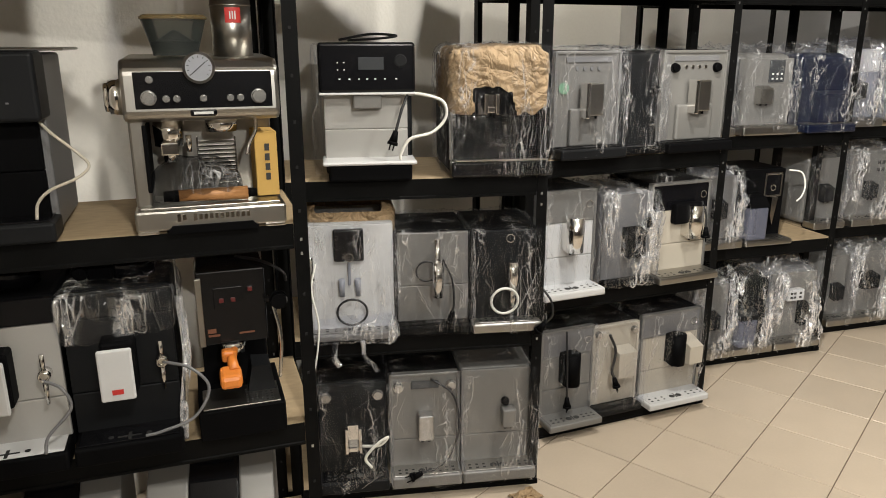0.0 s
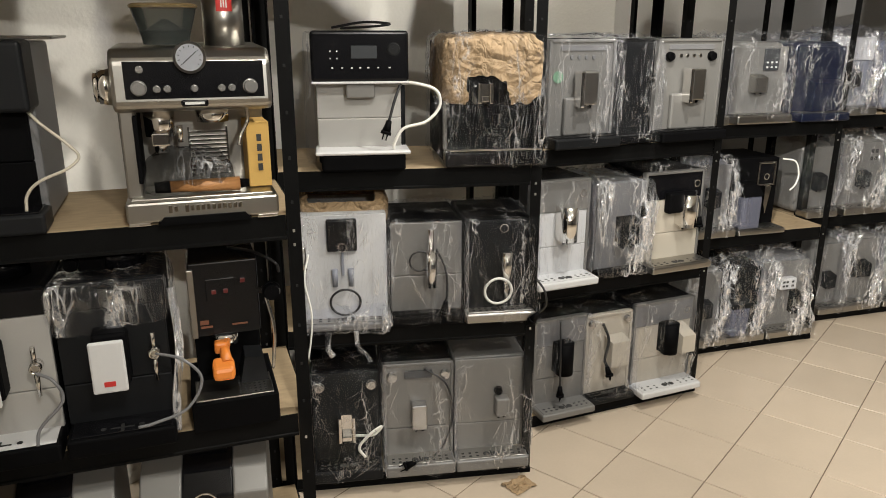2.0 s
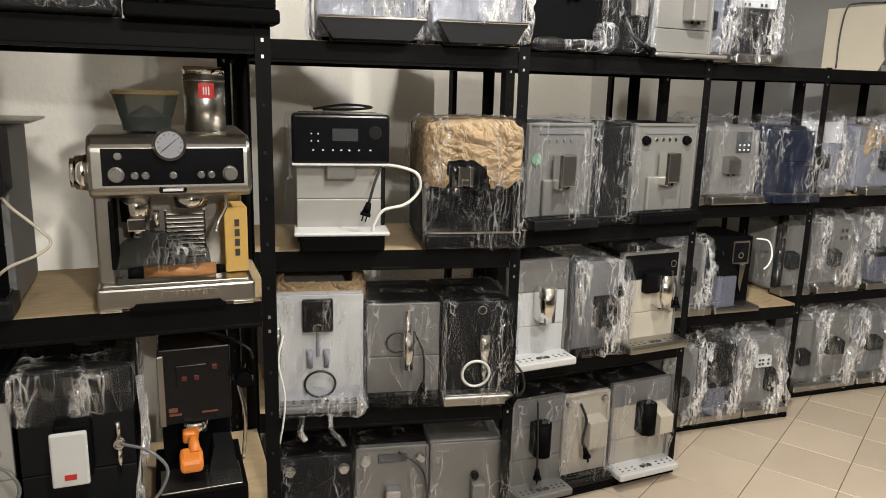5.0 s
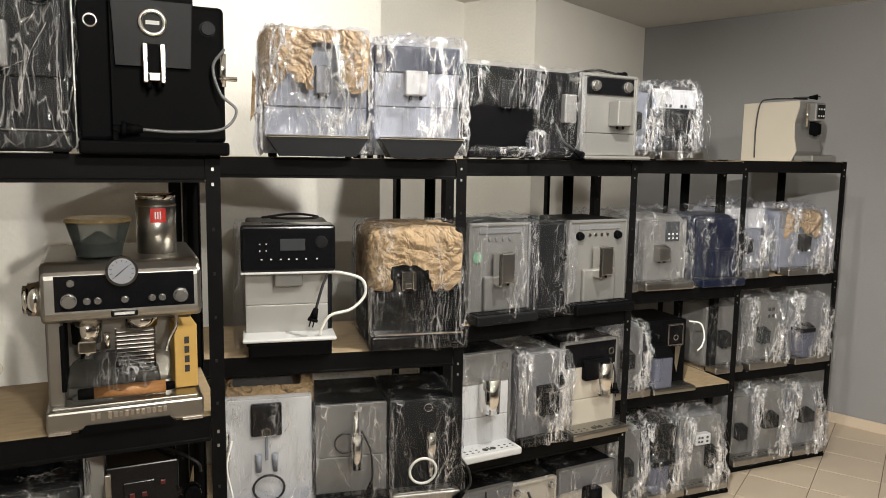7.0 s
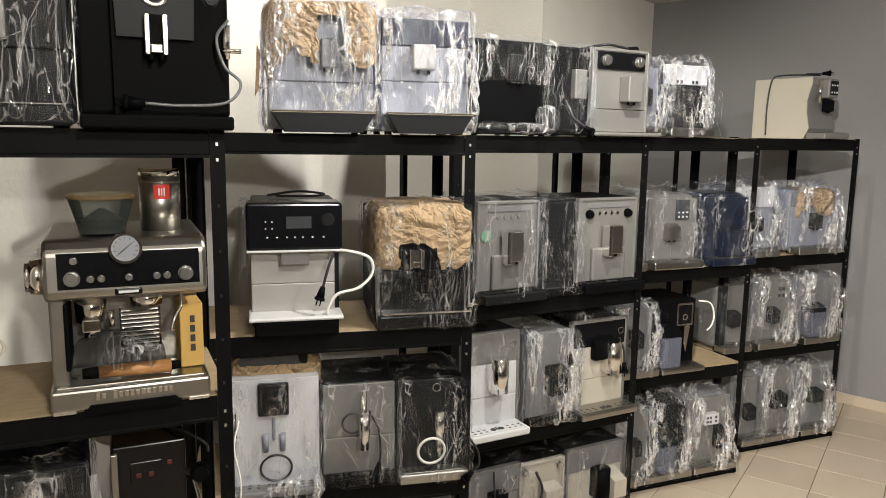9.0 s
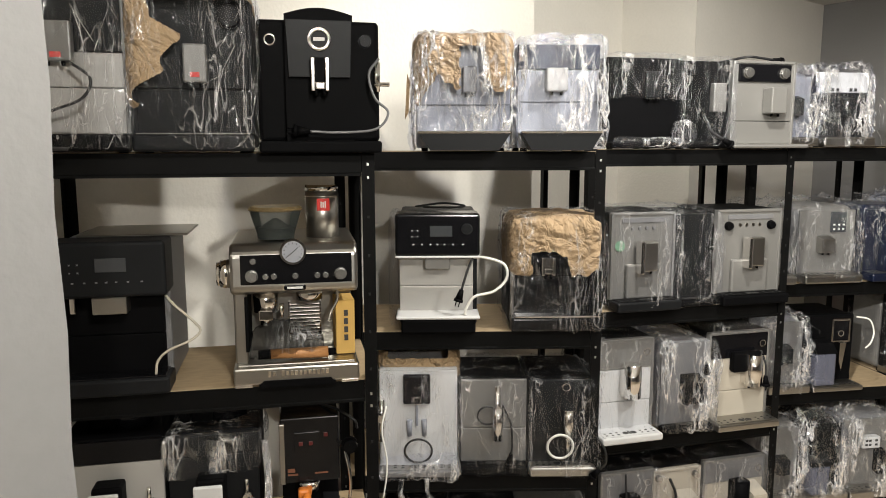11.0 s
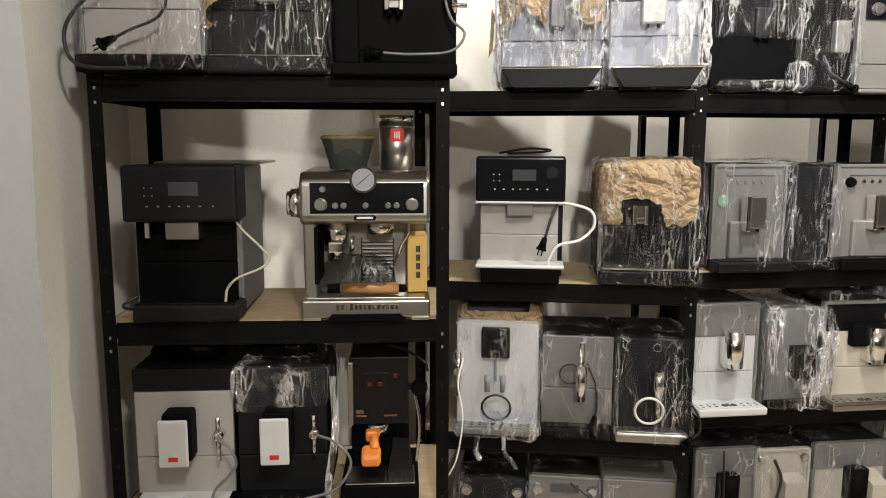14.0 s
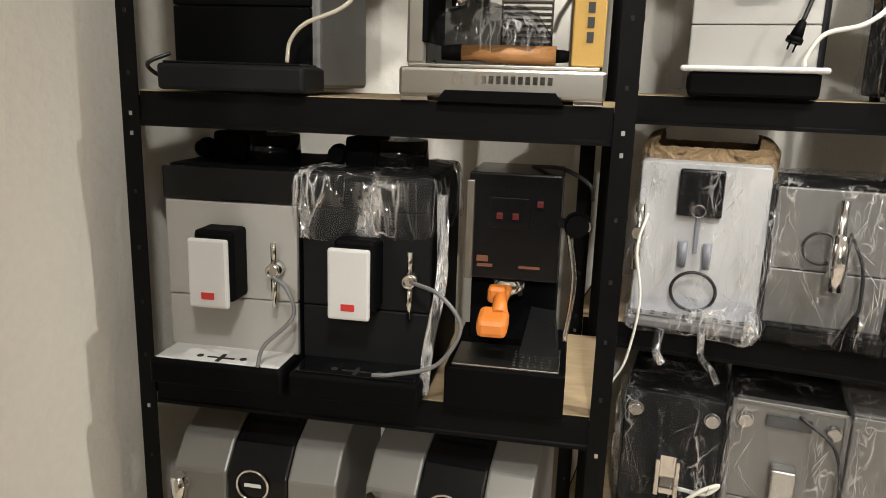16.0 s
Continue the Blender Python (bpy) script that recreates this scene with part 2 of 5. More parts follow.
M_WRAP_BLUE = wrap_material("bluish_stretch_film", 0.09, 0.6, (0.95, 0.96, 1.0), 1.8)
M_BAG = wrap_material("grey_plastic_bag", 0.045, 0.14, (0.62, 0.62, 0.62))
M_TANK = glassy("smoked_clear_plastic", (0.22, 0.23, 0.30), 0.08, 0.6)
M_CLEAR = glassy("clear_acrylic", (0.9, 0.92, 0.92), 0.04, 0.88)
M_HOPPER = glassy("smoked_hopper_plastic", (0.16, 0.18, 0.17), 0.04, 0.80)
M_LID = glassy("amber_clear_plastic", (0.45, 0.33, 0.16), 0.08, 0.72)
M_BEANS = material("dark_hopper_inside", (0.03, 0.028, 0.025), 0.5, vary=0.3, scale=60)


# ---------------------------------------------------------------- mesh helpers
def bm_new():
    return bmesh.new()


def box(bm, x0, x1, y0, y1, z0, z1, bevel=0.0, seg=2, mat=0):
    vs = [bm.verts.new(p) for p in ((x0, y0, z0), (x1, y0, z0), (x1, y1, z0), (x0, y1, z0), (x0, y0, z1), (x1, y0, z1), (x1, y1, z1), (x0, y1, z1))]
    fs = [bm.faces.new([vs[i] for i in q]) for q in ((3, 2, 1, 0), (4, 5, 6, 7), (0, 1, 5, 4), (1, 2, 6, 5), (2, 3, 7, 6), (3, 0, 4, 7))]
    for f in fs:
        f.material_index = mat
    if bevel > 0:
        es = list({e for f in fs for e in f.edges})
        bmesh.ops.bevel(bm, geom=es, offset=bevel, segments=seg, profile=0.5, affect="EDGES", material=-1)
    return bm


def prism(bm, outline, y0, y1, mat=0):
    """An outline of (x, z) pushed from y0 to y1."""
    a = [bm.verts.new((x, y0, z)) for x, z in outline]
    b = [bm.verts.new((x, y1, z)) for x, z in outline]
    n = len(outline)
    fs = [bm.faces.new(a), bm.faces.new(b[::-1])]
    for i in range(n):
        fs.append(bm.faces.new((a[i], b[i], b[(i + 1) % n], a[(i + 1) % n])))
    for f in fs:
        f.material_index = mat
    return bm


def side_prism(bm, outline, x0, x1, mat=0, bevel=0.0):
    """An outline of (y, z), the side view, pushed from x0 to x1."""
    a = [bm.verts.new((x0, y, z)) for y, z in outline]
    b = [bm.verts.new((x1, y, z)) for y, z in outline]
    n = len(outline)
    fs = [bm.faces.new(a[::-1]), bm.faces.new(b)]
    for i in range(n):
        fs.append(bm.faces.new((a[i], a[(i + 1) % n], b[(i + 1) % n], b[i])))
    for f in fs:
        f.material_index = mat
    if bevel:
        bmesh.ops.bevel(bm, geom=list({e for f in fs for e in f.edges}), offset=bevel, segments=2, profile=0.5, affect="EDGES")
    return bm


def cyl(bm, p, q, r, r2=None, n=20, mat=0):
    p, q = Vector(p), Vector(q)
    r2 = r if r2 is None else r2
    rot = (q - p).to_track_quat("Z", "Y").to_matrix()
    rings = []
    for c, rad in ((p, r), (q, r2)):
        rings.append([bm.verts.new(c + rot @ Vector((rad * math.cos(2 * math.pi * i / n), rad * math.sin(2 * math.pi * i / n), 0))) for i in range(n)])
    fs = [bm.faces.new(rings[0][::-1]), bm.faces.new(rings[1])]
    for i in range(n):
        j = (i + 1) % n
        f = bm.faces.new((rings[0][i], rings[0][j], rings[1][j], rings[1][i]))
        f.smooth = True
        fs.append(f)
    for f in fs:
        f.material_index = mat
    return bm


def ring(bm, c, axis, big, small, n=28, k=8, mat=0):
    rot = Vector(axis).to_track_quat("Z", "Y").to_matrix()
    c = Vector(c)
    g = [[bm.verts.new(c + rot @ Vector(((big + small * math.cos(2 * math.pi * j / k)) * math.cos(2 * math.pi * i / n), (big + small * math.cos(2 * math.pi * j / k)) * math.sin(2 * math.pi * i / n), small * math.sin(2 * math.pi * j / k)))) for j in range(k)] for i in range(n)]
    for i in range(n):
        for j in range(k):
            f = bm.faces.new((g[i][j], g[(i + 1) % n][j], g[(i + 1) % n][(j + 1) % k], g[i][(j + 1) % k]))
            f.smooth = True
            f.material_index = mat
    return bm


def spline(points, per=10):
    pts = [Vector(p) for p in points]
    pts = [2 * pts[0] - pts[1]] + pts + [2 * pts[-1] - pts[-2]]
    out = []
    for i in range(1, len(pts) - 2):
        a, b, c, d = pts[i - 1:i + 3]
        for k in range(per):
            t = k / per
            out.append(0.5 * (2 * b + (c - a) * t + (2 * a - 5 * b + 4 * c - d) * t * t + (3 * b - a - 3 * c + d) * t ** 3))
    out.append(pts[-2])
    return out


def tube(bm, points, r, n=10, per=10, mat=0):
    path = spline(points, per)
    rings, up = [], None
    for i, p in enumerate(path):
        d = (path[min(i + 1, len(path) - 1)] - path[max(i - 1, 0)]).normalized()
        if up is None:
            up = d.orthogonal().normalized()
        up = (up - d * up.dot(d)).normalized()
        s = d.cross(up)
        rings.append([bm.verts.new(p + r * (up * math.cos(2 * math.pi * j / n) + s * math.sin(2 * math.pi * j / n))) for j in range(n)])
    fs = [bm.faces.new(rings[0][::-1]), bm.faces.new(rings[-1])]
    for i in range(len(rings) - 1):
        for j in range(n):
            f = bm.faces.new((rings[i][j], rings[i][(j + 1) % n], rings[i + 1][(j + 1) % n], rings[i + 1][j]))
            f.smooth = True
            fs.append(f)
    for f in fs:
        f.material_index = mat
    return bm


def finish(name, bm, mats):
    bmesh.ops.recalc_face_normals(bm, faces=bm.faces)
    me = bpy.data.meshes.new(name)
    bm.to_mesh(me)
    bm.free()
    for m in (mats if isinstance(mats, (list, tuple)) else [mats]):
        me.materials.append(m)
    return me


def part(name, bm, mat, parent, label=""):
    ob = new(name, finish(name, bm, mat))
    ob.parent = parent
    return tagged(ob, label) if label else ob


def thing(name, m, label, category, group=""):
    ob = new(name)
    ob.matrix_world = m
    ob.empty_display_size = 0.05
    return tagged(ob, label, category, group)


def lump(bm, x0, x1, y0, y1, z0, z1, rnd, seed, amp=0.008, cuts=14, open_bottom=False, taper=0.0, mat=0, crumple=0.0):
    """A soft, creased skin round a box: the shape film or paper takes on a thing."""
    cx, cy, cz = (x0 + x1) / 2, (y0 + y1) / 2, (z0 + z1) / 2
    hx, hy, hz = (x1 - x0) / 2, (y1 - y0) / 2, (z1 - z0) / 2
    off = Vector((seed * 3.17, seed * 1.31, seed * 7.7))

    def shape(p):
        q = Vector((p[0] * hx, p[1] * hy, p[2] * hz))
        core = Vector((max(-hx + rnd, min(hx - rnd, q.x)), max(-hy + rnd, min(hy - rnd, q.y)), max(-hz + rnd, min(hz - rnd, q.z))))
        d = q - core
        if d.length > 1e-9:
            q = core + d.normalized() * rnd
        t = (q.z + hz) / (2 * hz)
        s = 1 - taper * t
        q.x, q.y = q.x * s, q.y * s
        nrm = Vector((q.x / hx, q.y / hy, q.z / hz)).normalized()
        a = noise.noise(Vector((q.x * 9, q.y * 9, q.z * 4)) + off) + 0.55 * abs(noise.noise(Vector((q.x * 26, q.y * 26, q.z * 9)) + off)) + 0.3 * noise.noise(q * 55 + off)
        if crumple:
            # flat facets with sharp ridges between, drawn out along the pull of the film
            pull = Vector((q.x * 1.5 + 0.35 * q.z, q.y * 1.5, q.z * 0.7))
            d0 = noise.voronoi(pull * 13 + off)[0]
            d1 = noise.voronoi(pull * 27 + off)[0]
            ridge = (1 - min(1.0, 9 * abs(noise.noise(pull * 7 + off))))
            low = max(0.0, 0.22 - t) / 0.22
            a += crumple * (0.9 * (d0[1] - d0[0]) + 0.45 * (d1[1] - d1[0]) + 0.5 * ridge) + 1.3 * low * noise.noise(Vector((q.x * 16, q.y * 16, 2.0)) + off)
        return Vector((cx, cy, cz)) + q + nrm * amp * a

    seen = {}

    def vert(p):
        k = tuple(round(c, 4) for c in p)
        if k not in seen:
            seen[k] = bm.verts.new(shape(p))
        return seen[k]
    grid = [-1 + 2 * i / cuts for i in range(cuts + 1)]
    for axis in range(3):
        for sgn in (-1, 1):
            if open_bottom and axis == 2 and sgn < 0:
                continue
            for i in range(cuts):
                for j in range(cuts):
                    quad = []
                    for a, b in ((i, j), (i + 1, j), (i + 1, j + 1), (i, j + 1)):
                        p = [0, 0, 0]
                        p[axis], p[(axis + 1) % 3], p[(axis + 2) % 3] = sgn, grid[a], grid[b]
                        quad.append(vert(p))
                    f = bm.faces.new(quad if sgn > 0 else quad[::-1])
                    f.smooth = True
                    f.material_index = mat
    return bm


# ---------------------------------------------------------------- room
TILE = 0.33
FLOOR_TURN = 39.0
WALL_A = radians(40.0)


def wall(name, p, q, z0, z1, thick, mat, label):
    """A wall whose face runs from p to q; its thickness lies to the left of that way."""
    p, q = Vector((*p, 0)), Vector((*q, 0))
    length = (q - p).length
    ob = new(name, finish(name, box(bm_new(), 0, length, 0, thick, z0, z1), mat))
    ob.matrix_world = pose(p.x, p.y, 0, 0, 0, math.degrees(math.atan2(q.y - p.y, q.x - p.x)))
    return tagged(ob, label, "wall", kind="structure")


E0, E1, E2, E3 = (1.212, 3.968), (2.075, 5.19), (2.40, 4.69), (3.77, 5.58)
P1 = (0.137, 0.643)
ROOM_H = 2.9
wall("wall_north", (-1.4, 1.806), E0, 0, ROOM_H, 0.25, M_PLASTER, "rough off-white plaster wall behind the shelving")
wall("wall_recess", (0.95, 4.46), E1, 0, ROOM_H, 0.25, M_PLASTER, "off-white plaster wall set back in a recess")
wall("wall_pillar_side", E1, E2, 0, ROOM_H, 0.2, M_PLASTER, "side of a plastered pillar")
wall("wall_pillar", E2, E3, 0, ROOM_H, 0.25, M_PLASTER, "off-white plastered pillar front")
wall("wall_east", E3, (5.84, 1.75), 0, ROOM_H, 0.25, M_DARKWALL, "dark grey painted wall at the end of the row")
# unseen walls that close the room, darkened so less light bounces back
wall("wall_south_east", (5.84, 1.75), (4.6, -3.6), 0, ROOM_H, 0.25, M_DARKWALL, "unseen closing wall, grey to cut bounced light")
wall("wall_south", (4.6, -3.6), (-2.6, -3.6), 0, ROOM_H, 0.25, M_DARKWALL, "unseen closing wall, grey to cut bounced light")
wall("wall_west", (-2.6, -3.6), (-2.6, -1.43), 0, ROOM_H, 0.25, M_DARKWALL, "unseen closing wall, grey to cut bounced light")

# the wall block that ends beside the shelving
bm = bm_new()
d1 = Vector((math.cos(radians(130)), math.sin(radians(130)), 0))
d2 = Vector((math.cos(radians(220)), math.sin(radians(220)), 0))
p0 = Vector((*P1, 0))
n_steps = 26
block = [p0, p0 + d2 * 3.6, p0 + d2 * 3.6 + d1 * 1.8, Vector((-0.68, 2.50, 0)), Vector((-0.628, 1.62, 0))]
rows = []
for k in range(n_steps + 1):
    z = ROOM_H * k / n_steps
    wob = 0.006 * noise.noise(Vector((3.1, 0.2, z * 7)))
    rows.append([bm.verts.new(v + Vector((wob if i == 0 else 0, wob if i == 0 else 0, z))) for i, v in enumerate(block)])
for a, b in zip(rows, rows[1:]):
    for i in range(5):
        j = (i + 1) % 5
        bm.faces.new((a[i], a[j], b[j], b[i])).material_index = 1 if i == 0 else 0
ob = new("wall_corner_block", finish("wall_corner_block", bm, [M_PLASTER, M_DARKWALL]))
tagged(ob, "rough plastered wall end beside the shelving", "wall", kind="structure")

ob = new("ceiling", finish("ceiling", box(bm_new(), -3.2, 6.4, -4.0, 7.0, ROOM_H, ROOM_H + 0.1), M_CEILING))
tagged(ob, "plain white painted ceiling", "ceiling", kind="structure")
floor = new("floor", finish("floor", box(bm_new(), -3.2, 6.4, -4.0, 7.0, -0.1, -0.004), M_GROUT))
tagged(floor, "beige ceramic floor tiles with dark narrow joints", "floor", kind="structure")
# skirting along the grey wall
v = Vector((5.84 - 3.77, 1.75 - 5.58, 0))
ob = new("baseboard", finish("baseboard", box(bm_new(), 0.02, v.length - 0.02, -0.012, -0.001, 0.0, 0.075, 0.003), M_TILE))
ob.matrix_world = pose(3.77, 5.58, 0, 0, 0, math.degrees(math.atan2(v.y, v.x)))
tagged(ob, "beige tile skirting along the grey wall", "baseboard", kind="structure")

# ---------------------------------------------------------------- shelving
W, DEPTH, BEAM = 0.953, 0.48, 0.066
UNITS = {
    "A": (0.392, 2.079, 7.4, (0.05, 0.588, 1.157, 1.822)),
    "B": (1.194, 2.520, -3.0, (0.05, 0.627, 1.174, 1.820)),
    "C": (2.145, 2.985, 11.0, (0.05, 0.627, 1.172, 1.824)),
    "D": (3.072, 3.405, 5.0, (0.05, 0.629, 1.174, 1.830)),
    "E": (4.006, 3.680, 5.0, (0.05, 0.626, 1.168, 1.836)),
}


def unit_pose(u):
    x, y, a, _ = UNITS[u]
    return pose(x - W * math.cos(radians(a)), y - W * math.sin(radians(a)), 0, 0, 0, a)


def shelf_unit(u):
    levels = UNITS[u][3]
    t = thing("shelving_unit", unit_pose(u), "black steel boltless shelving unit with chipboard shelves, full of coffee machines", "shelving unit", "row of shelving units")
    top = levels[3]
    for ix in (0, 1):
        for iy in (0, 1):
            bm = bm_new()
            x, y = ix * W, iy * DEPTH
            sx, sy = (1 if ix == 0 else -1), (1 if iy == 0 else -1)
            box(bm, min(x, x + sx * 0.036), max(x, x + sx * 0.036), min(y, y + sy * 0.0025), max(y, y + sy * 0.0025), 0, top + 0.003)
            box(bm, min(x, x + sx * 0.0025), max(x, x + sx * 0.0025), min(y + sy * 0.0025, y + sy * 0.036), max(y + sy * 0.0025, y + sy * 0.036), 0, top + 0.003)
            # punched slots, and the rivets that sit in some of them
            ys = y - sy * 0.0012 if iy == 0 else y + 0.0012
            z = 0.06
            k = 0
            while z < top - 0.02:
                bright = any(abs(z - (lv - 0.06)) < 0.045 for lv in levels)
                if k % 3 == 0 or (bright and k % 2 == 0):
                    box(bm, x + sx * 0.016, x + sx * 0.022, ys - 0.0009, ys + 0.0009, z, z + 0.008, mat=1 if bright else 2)
                    xs = x - sx * 0.0012
                    box(bm, xs - 0.0009, xs + 0.0009, min(y + sy * 0.016, y + sy * 0.022), max(y + sy * 0.016, y + sy * 0.022), z, z + 0.011, mat=2)
                z += 0.0375
                k += 1
            part("post", bm, [M_STEEL, M_RIVET, M_SLOT], t)
            bm = bm_new()
            box(bm, min(x - sx * 0.003, x + sx * 0.039), max(x - sx * 0.003, x + sx * 0.039), min(y - sy * 0.003, y + sy * 0.039), max(y - sy * 0.003, y + sy * 0.039), 0, 0.02, 0.002)
            part("foot_cap", bm, M_BLACK, t)
    for i, lv in enumerate(levels):
        hgt = BEAM if i else 0.05
        for y0, y1 in ((0.004, 0.007), (DEPTH - 0.007, DEPTH - 0.004)):
            bm = bm_new()
            sg = 1 if y0 < 0.1 else -1
            ya = y0 if sg > 0 else y1
            side_prism(bm, [(ya, lv - 0.001), (ya + sg * 0.003, lv - 0.001), (ya + sg * 0.003, lv - hgt + 0.003), (ya + sg * 0.024, lv - hgt + 0.003), (ya + sg * 0.024, lv - hgt), (ya - sg * 0.003, lv - hgt), (ya - sg * 0.003, lv - hgt + 0.007), (ya, lv - hgt + 0.010)], 0.037, W - 0.037)
            part("front_beam" if y0 < 0.1 else "rear_beam", bm, M_STEEL, t)
        for x0 in (0.004, W - 0.007):
            bm = bm_new()
            box(bm, x0, x0 + 0.003, 0.037, DEPTH - 0.037, lv - hgt, lv - 0.001)
            part("side_beam", bm, M_STEEL, t)
        bm = bm_new()
        box(bm, 0.008, W - 0.008, 0.008, DEPTH - 0.008, lv - 0.009, lv, 0.001, 1)
        part("shelf_board", bm, M_BOARD, t, "raw chipboard shelf board")
    return t


for key in UNITS:
    shelf_unit(key)


# ---------------------------------------------------------------- coffee machines
def spot(u, level, uc, off=0.0, rot=0.0, lift=0.0):
    return unit_pose(u) @ pose(uc, off, UNITS[u][3][level] + lift, 0, 0, rot)


def knob(parent, x, y, z, r, mat=M_SATIN, d=0.018, name="knob"):
    bm = bm_new()
    cyl(bm, (x, y, z), (x, y - d * 0.35, z), r * 1.12, r * 1.12, 24)
    cyl(bm, (x, y - d * 0.35, z), (x, y - d, z), r, r * 0.9, 24)
    box(bm, x - r * 0.08, x + r * 0.08, y - d - 0.001, y - d + 0.002, z, z + r * 0.8)
    return part(name, bm, mat, parent)


def button(parent, x, y, z, r=0.005, mat=M_SATIN):
    bm = bm_new()
    cyl(bm, (x, y, z), (x, y - 0.004, z), r, r * 0.85, 14)
    return part("button", bm, mat, parent)


def plug_cable(parent, pts, r=0.0038, mat=M_CABLE_B, plug=True):
    bm = bm_new()
    tube(bm, pts, r)
    ob = part("power_cable", bm, mat, parent)
    if plug:
        e, f = Vector(pts[-1]), Vector(pts[-2])
        d = (e - f).normalized()
        bm = bm_new()
        cyl(bm, e, e + d * 0.035, 0.008, 0.014, 12)
        cyl(bm, e + d * 0.035, e + d * 0.045, 0.017, 0.017, 16)
        for s in (-1, 1):
            o = d.orthogonal().normalized() * 0.009 * s
            cyl(bm, e + d * 0.045 + o, e + d * 0.063 + o, 0.0024, 0.002, 8)
        part("plug", bm, M_BLACK, ob)
    return ob


def hose(parent, pts, r=0.004, mat=M_CABLE_W):
    bm = bm_new()
    tube(bm, pts, r)
    return part("milk_hose", bm, mat, parent)


def drip_tray(parent, w, y0, y1, z0, z1, mat, grate=M_STAINLESS, slots=True):
    bm = bm_new()
    box(bm, -w / 2, w / 2, y0, y1, z0, z1, 0.008, 3)
    tray = part("drip_tray", bm, mat, parent)
    bm = bm_new()
    box(bm, -w / 2 + 0.010, w / 2 - 0.010, y0 + 0.010, y1, z1, z1 + 0.003, 0.001, 1)
    if slots:
        n = 9
        for i in range(n):
            x = -w / 2 + 0.03 + (w - 0.06) * i / (n - 1)
            if abs(x) > 0.035:
                box(bm, x - 0.005, x + 0.005, y0 + 0.022, y0 + 0.03, z1 + 0.0028, z1 + 0.0036, mat=1)
                box(bm, x - 0.005, x + 0.005, y0 + 0.042, y0 + 0.05, z1 + 0.0028, z1 + 0.0036, mat=1)
        for s in (-1, 1):
            cyl(bm, (s * 0.018, y0 + 0.035, z1 + 0.003), (s * 0.018, y0 + 0.035, z1 + 0.0038), 0.013, 0.013, 14, mat=1)
        box(bm, -0.003, 0.003, y0 + 0.02, y0 + 0.055, z1 + 0.003, z1 + 0.0038, mat=1)
    part("drip_grate", bm, [grate, M_DARKPRINT], tray)
    return tray


def spout(parent, x, y, z0, z1, w, d, style, mat=M_CHROME):
    """The coffee outlet: a slab on the front, with two nozzles under it."""
    bm = bm_new()
    if style == "slab":
        box(bm, x - w / 2, x + w / 2, y - d, y, z0, z1, 0.005, 2)
    elif style == "round":
        cyl(bm, (x, y - d * 0.6, z0), (x, y - d * 0.6, z1), w / 2, w / 2, 28)
        box(bm, x - w / 2, x + w / 2, y - d * 0.6, y, z0 + 0.004, z1 - 0.002)
    elif style == "u":
        box(bm, x - w / 2, x - w / 2 + 0.012, y - d, y, z0, z1, 0.003)
        box(bm, x + w / 2 - 0.012, x + w / 2, y - d, y, z0, z1, 0.003)
        box(bm, x - w / 2 + 0.012, x + w / 2 - 0.012, y - d * 0.9, y, z0 + 0.005, z0 + 0.025, 0.003)
        box(bm, x - w / 2 + 0.012, x + w / 2 - 0.012, y - d * 0.25, y, z0 + 0.025, z1 - 0.004)
    elif style == "wedge":
        side_prism(bm, [(y, z1), (y - d, z1 - 0.015), (y - d, z0), (y - d * 0.5, z0 - 0.006), (y, z0)], x - w / 2, x + w / 2, bevel=0.003)
    ob = part("coffee_spout", bm, mat, parent)
    for s in (-1, 1):
        part("nozzle", cyl(bm_new(), (x + s * w * 0.22, y - d * 0.55, z0 + 0.004), (x + s * w * 0.22, y - d * 0.55, z0 - 0.012), 0.006, 0.005, 12), M_BLACK, ob)
    return ob


def steam_wand(parent, x, y, z, length=0.1, mat=M_CHROME):
    bm = bm_new()
    cyl(bm, (x, y, z), (x, y - 0.03, z), 0.016, 0.014, 20)
    ring(bm, (x, y - 0.032, z), (0, 1, 0), 0.011, 0.003, 20, 6)
    cyl(bm, (x, y - 0.022, z + length * 0.45), (x, y - 0.022, z + 0.012), 0.006, 0.006, 14)
    cyl(bm, (x, y - 0.022, z - 0.012), (x, y - 0.022, z - length * 0.6), 0.007, 0.005, 14)
    return part("steam_wand", bm, mat, parent)


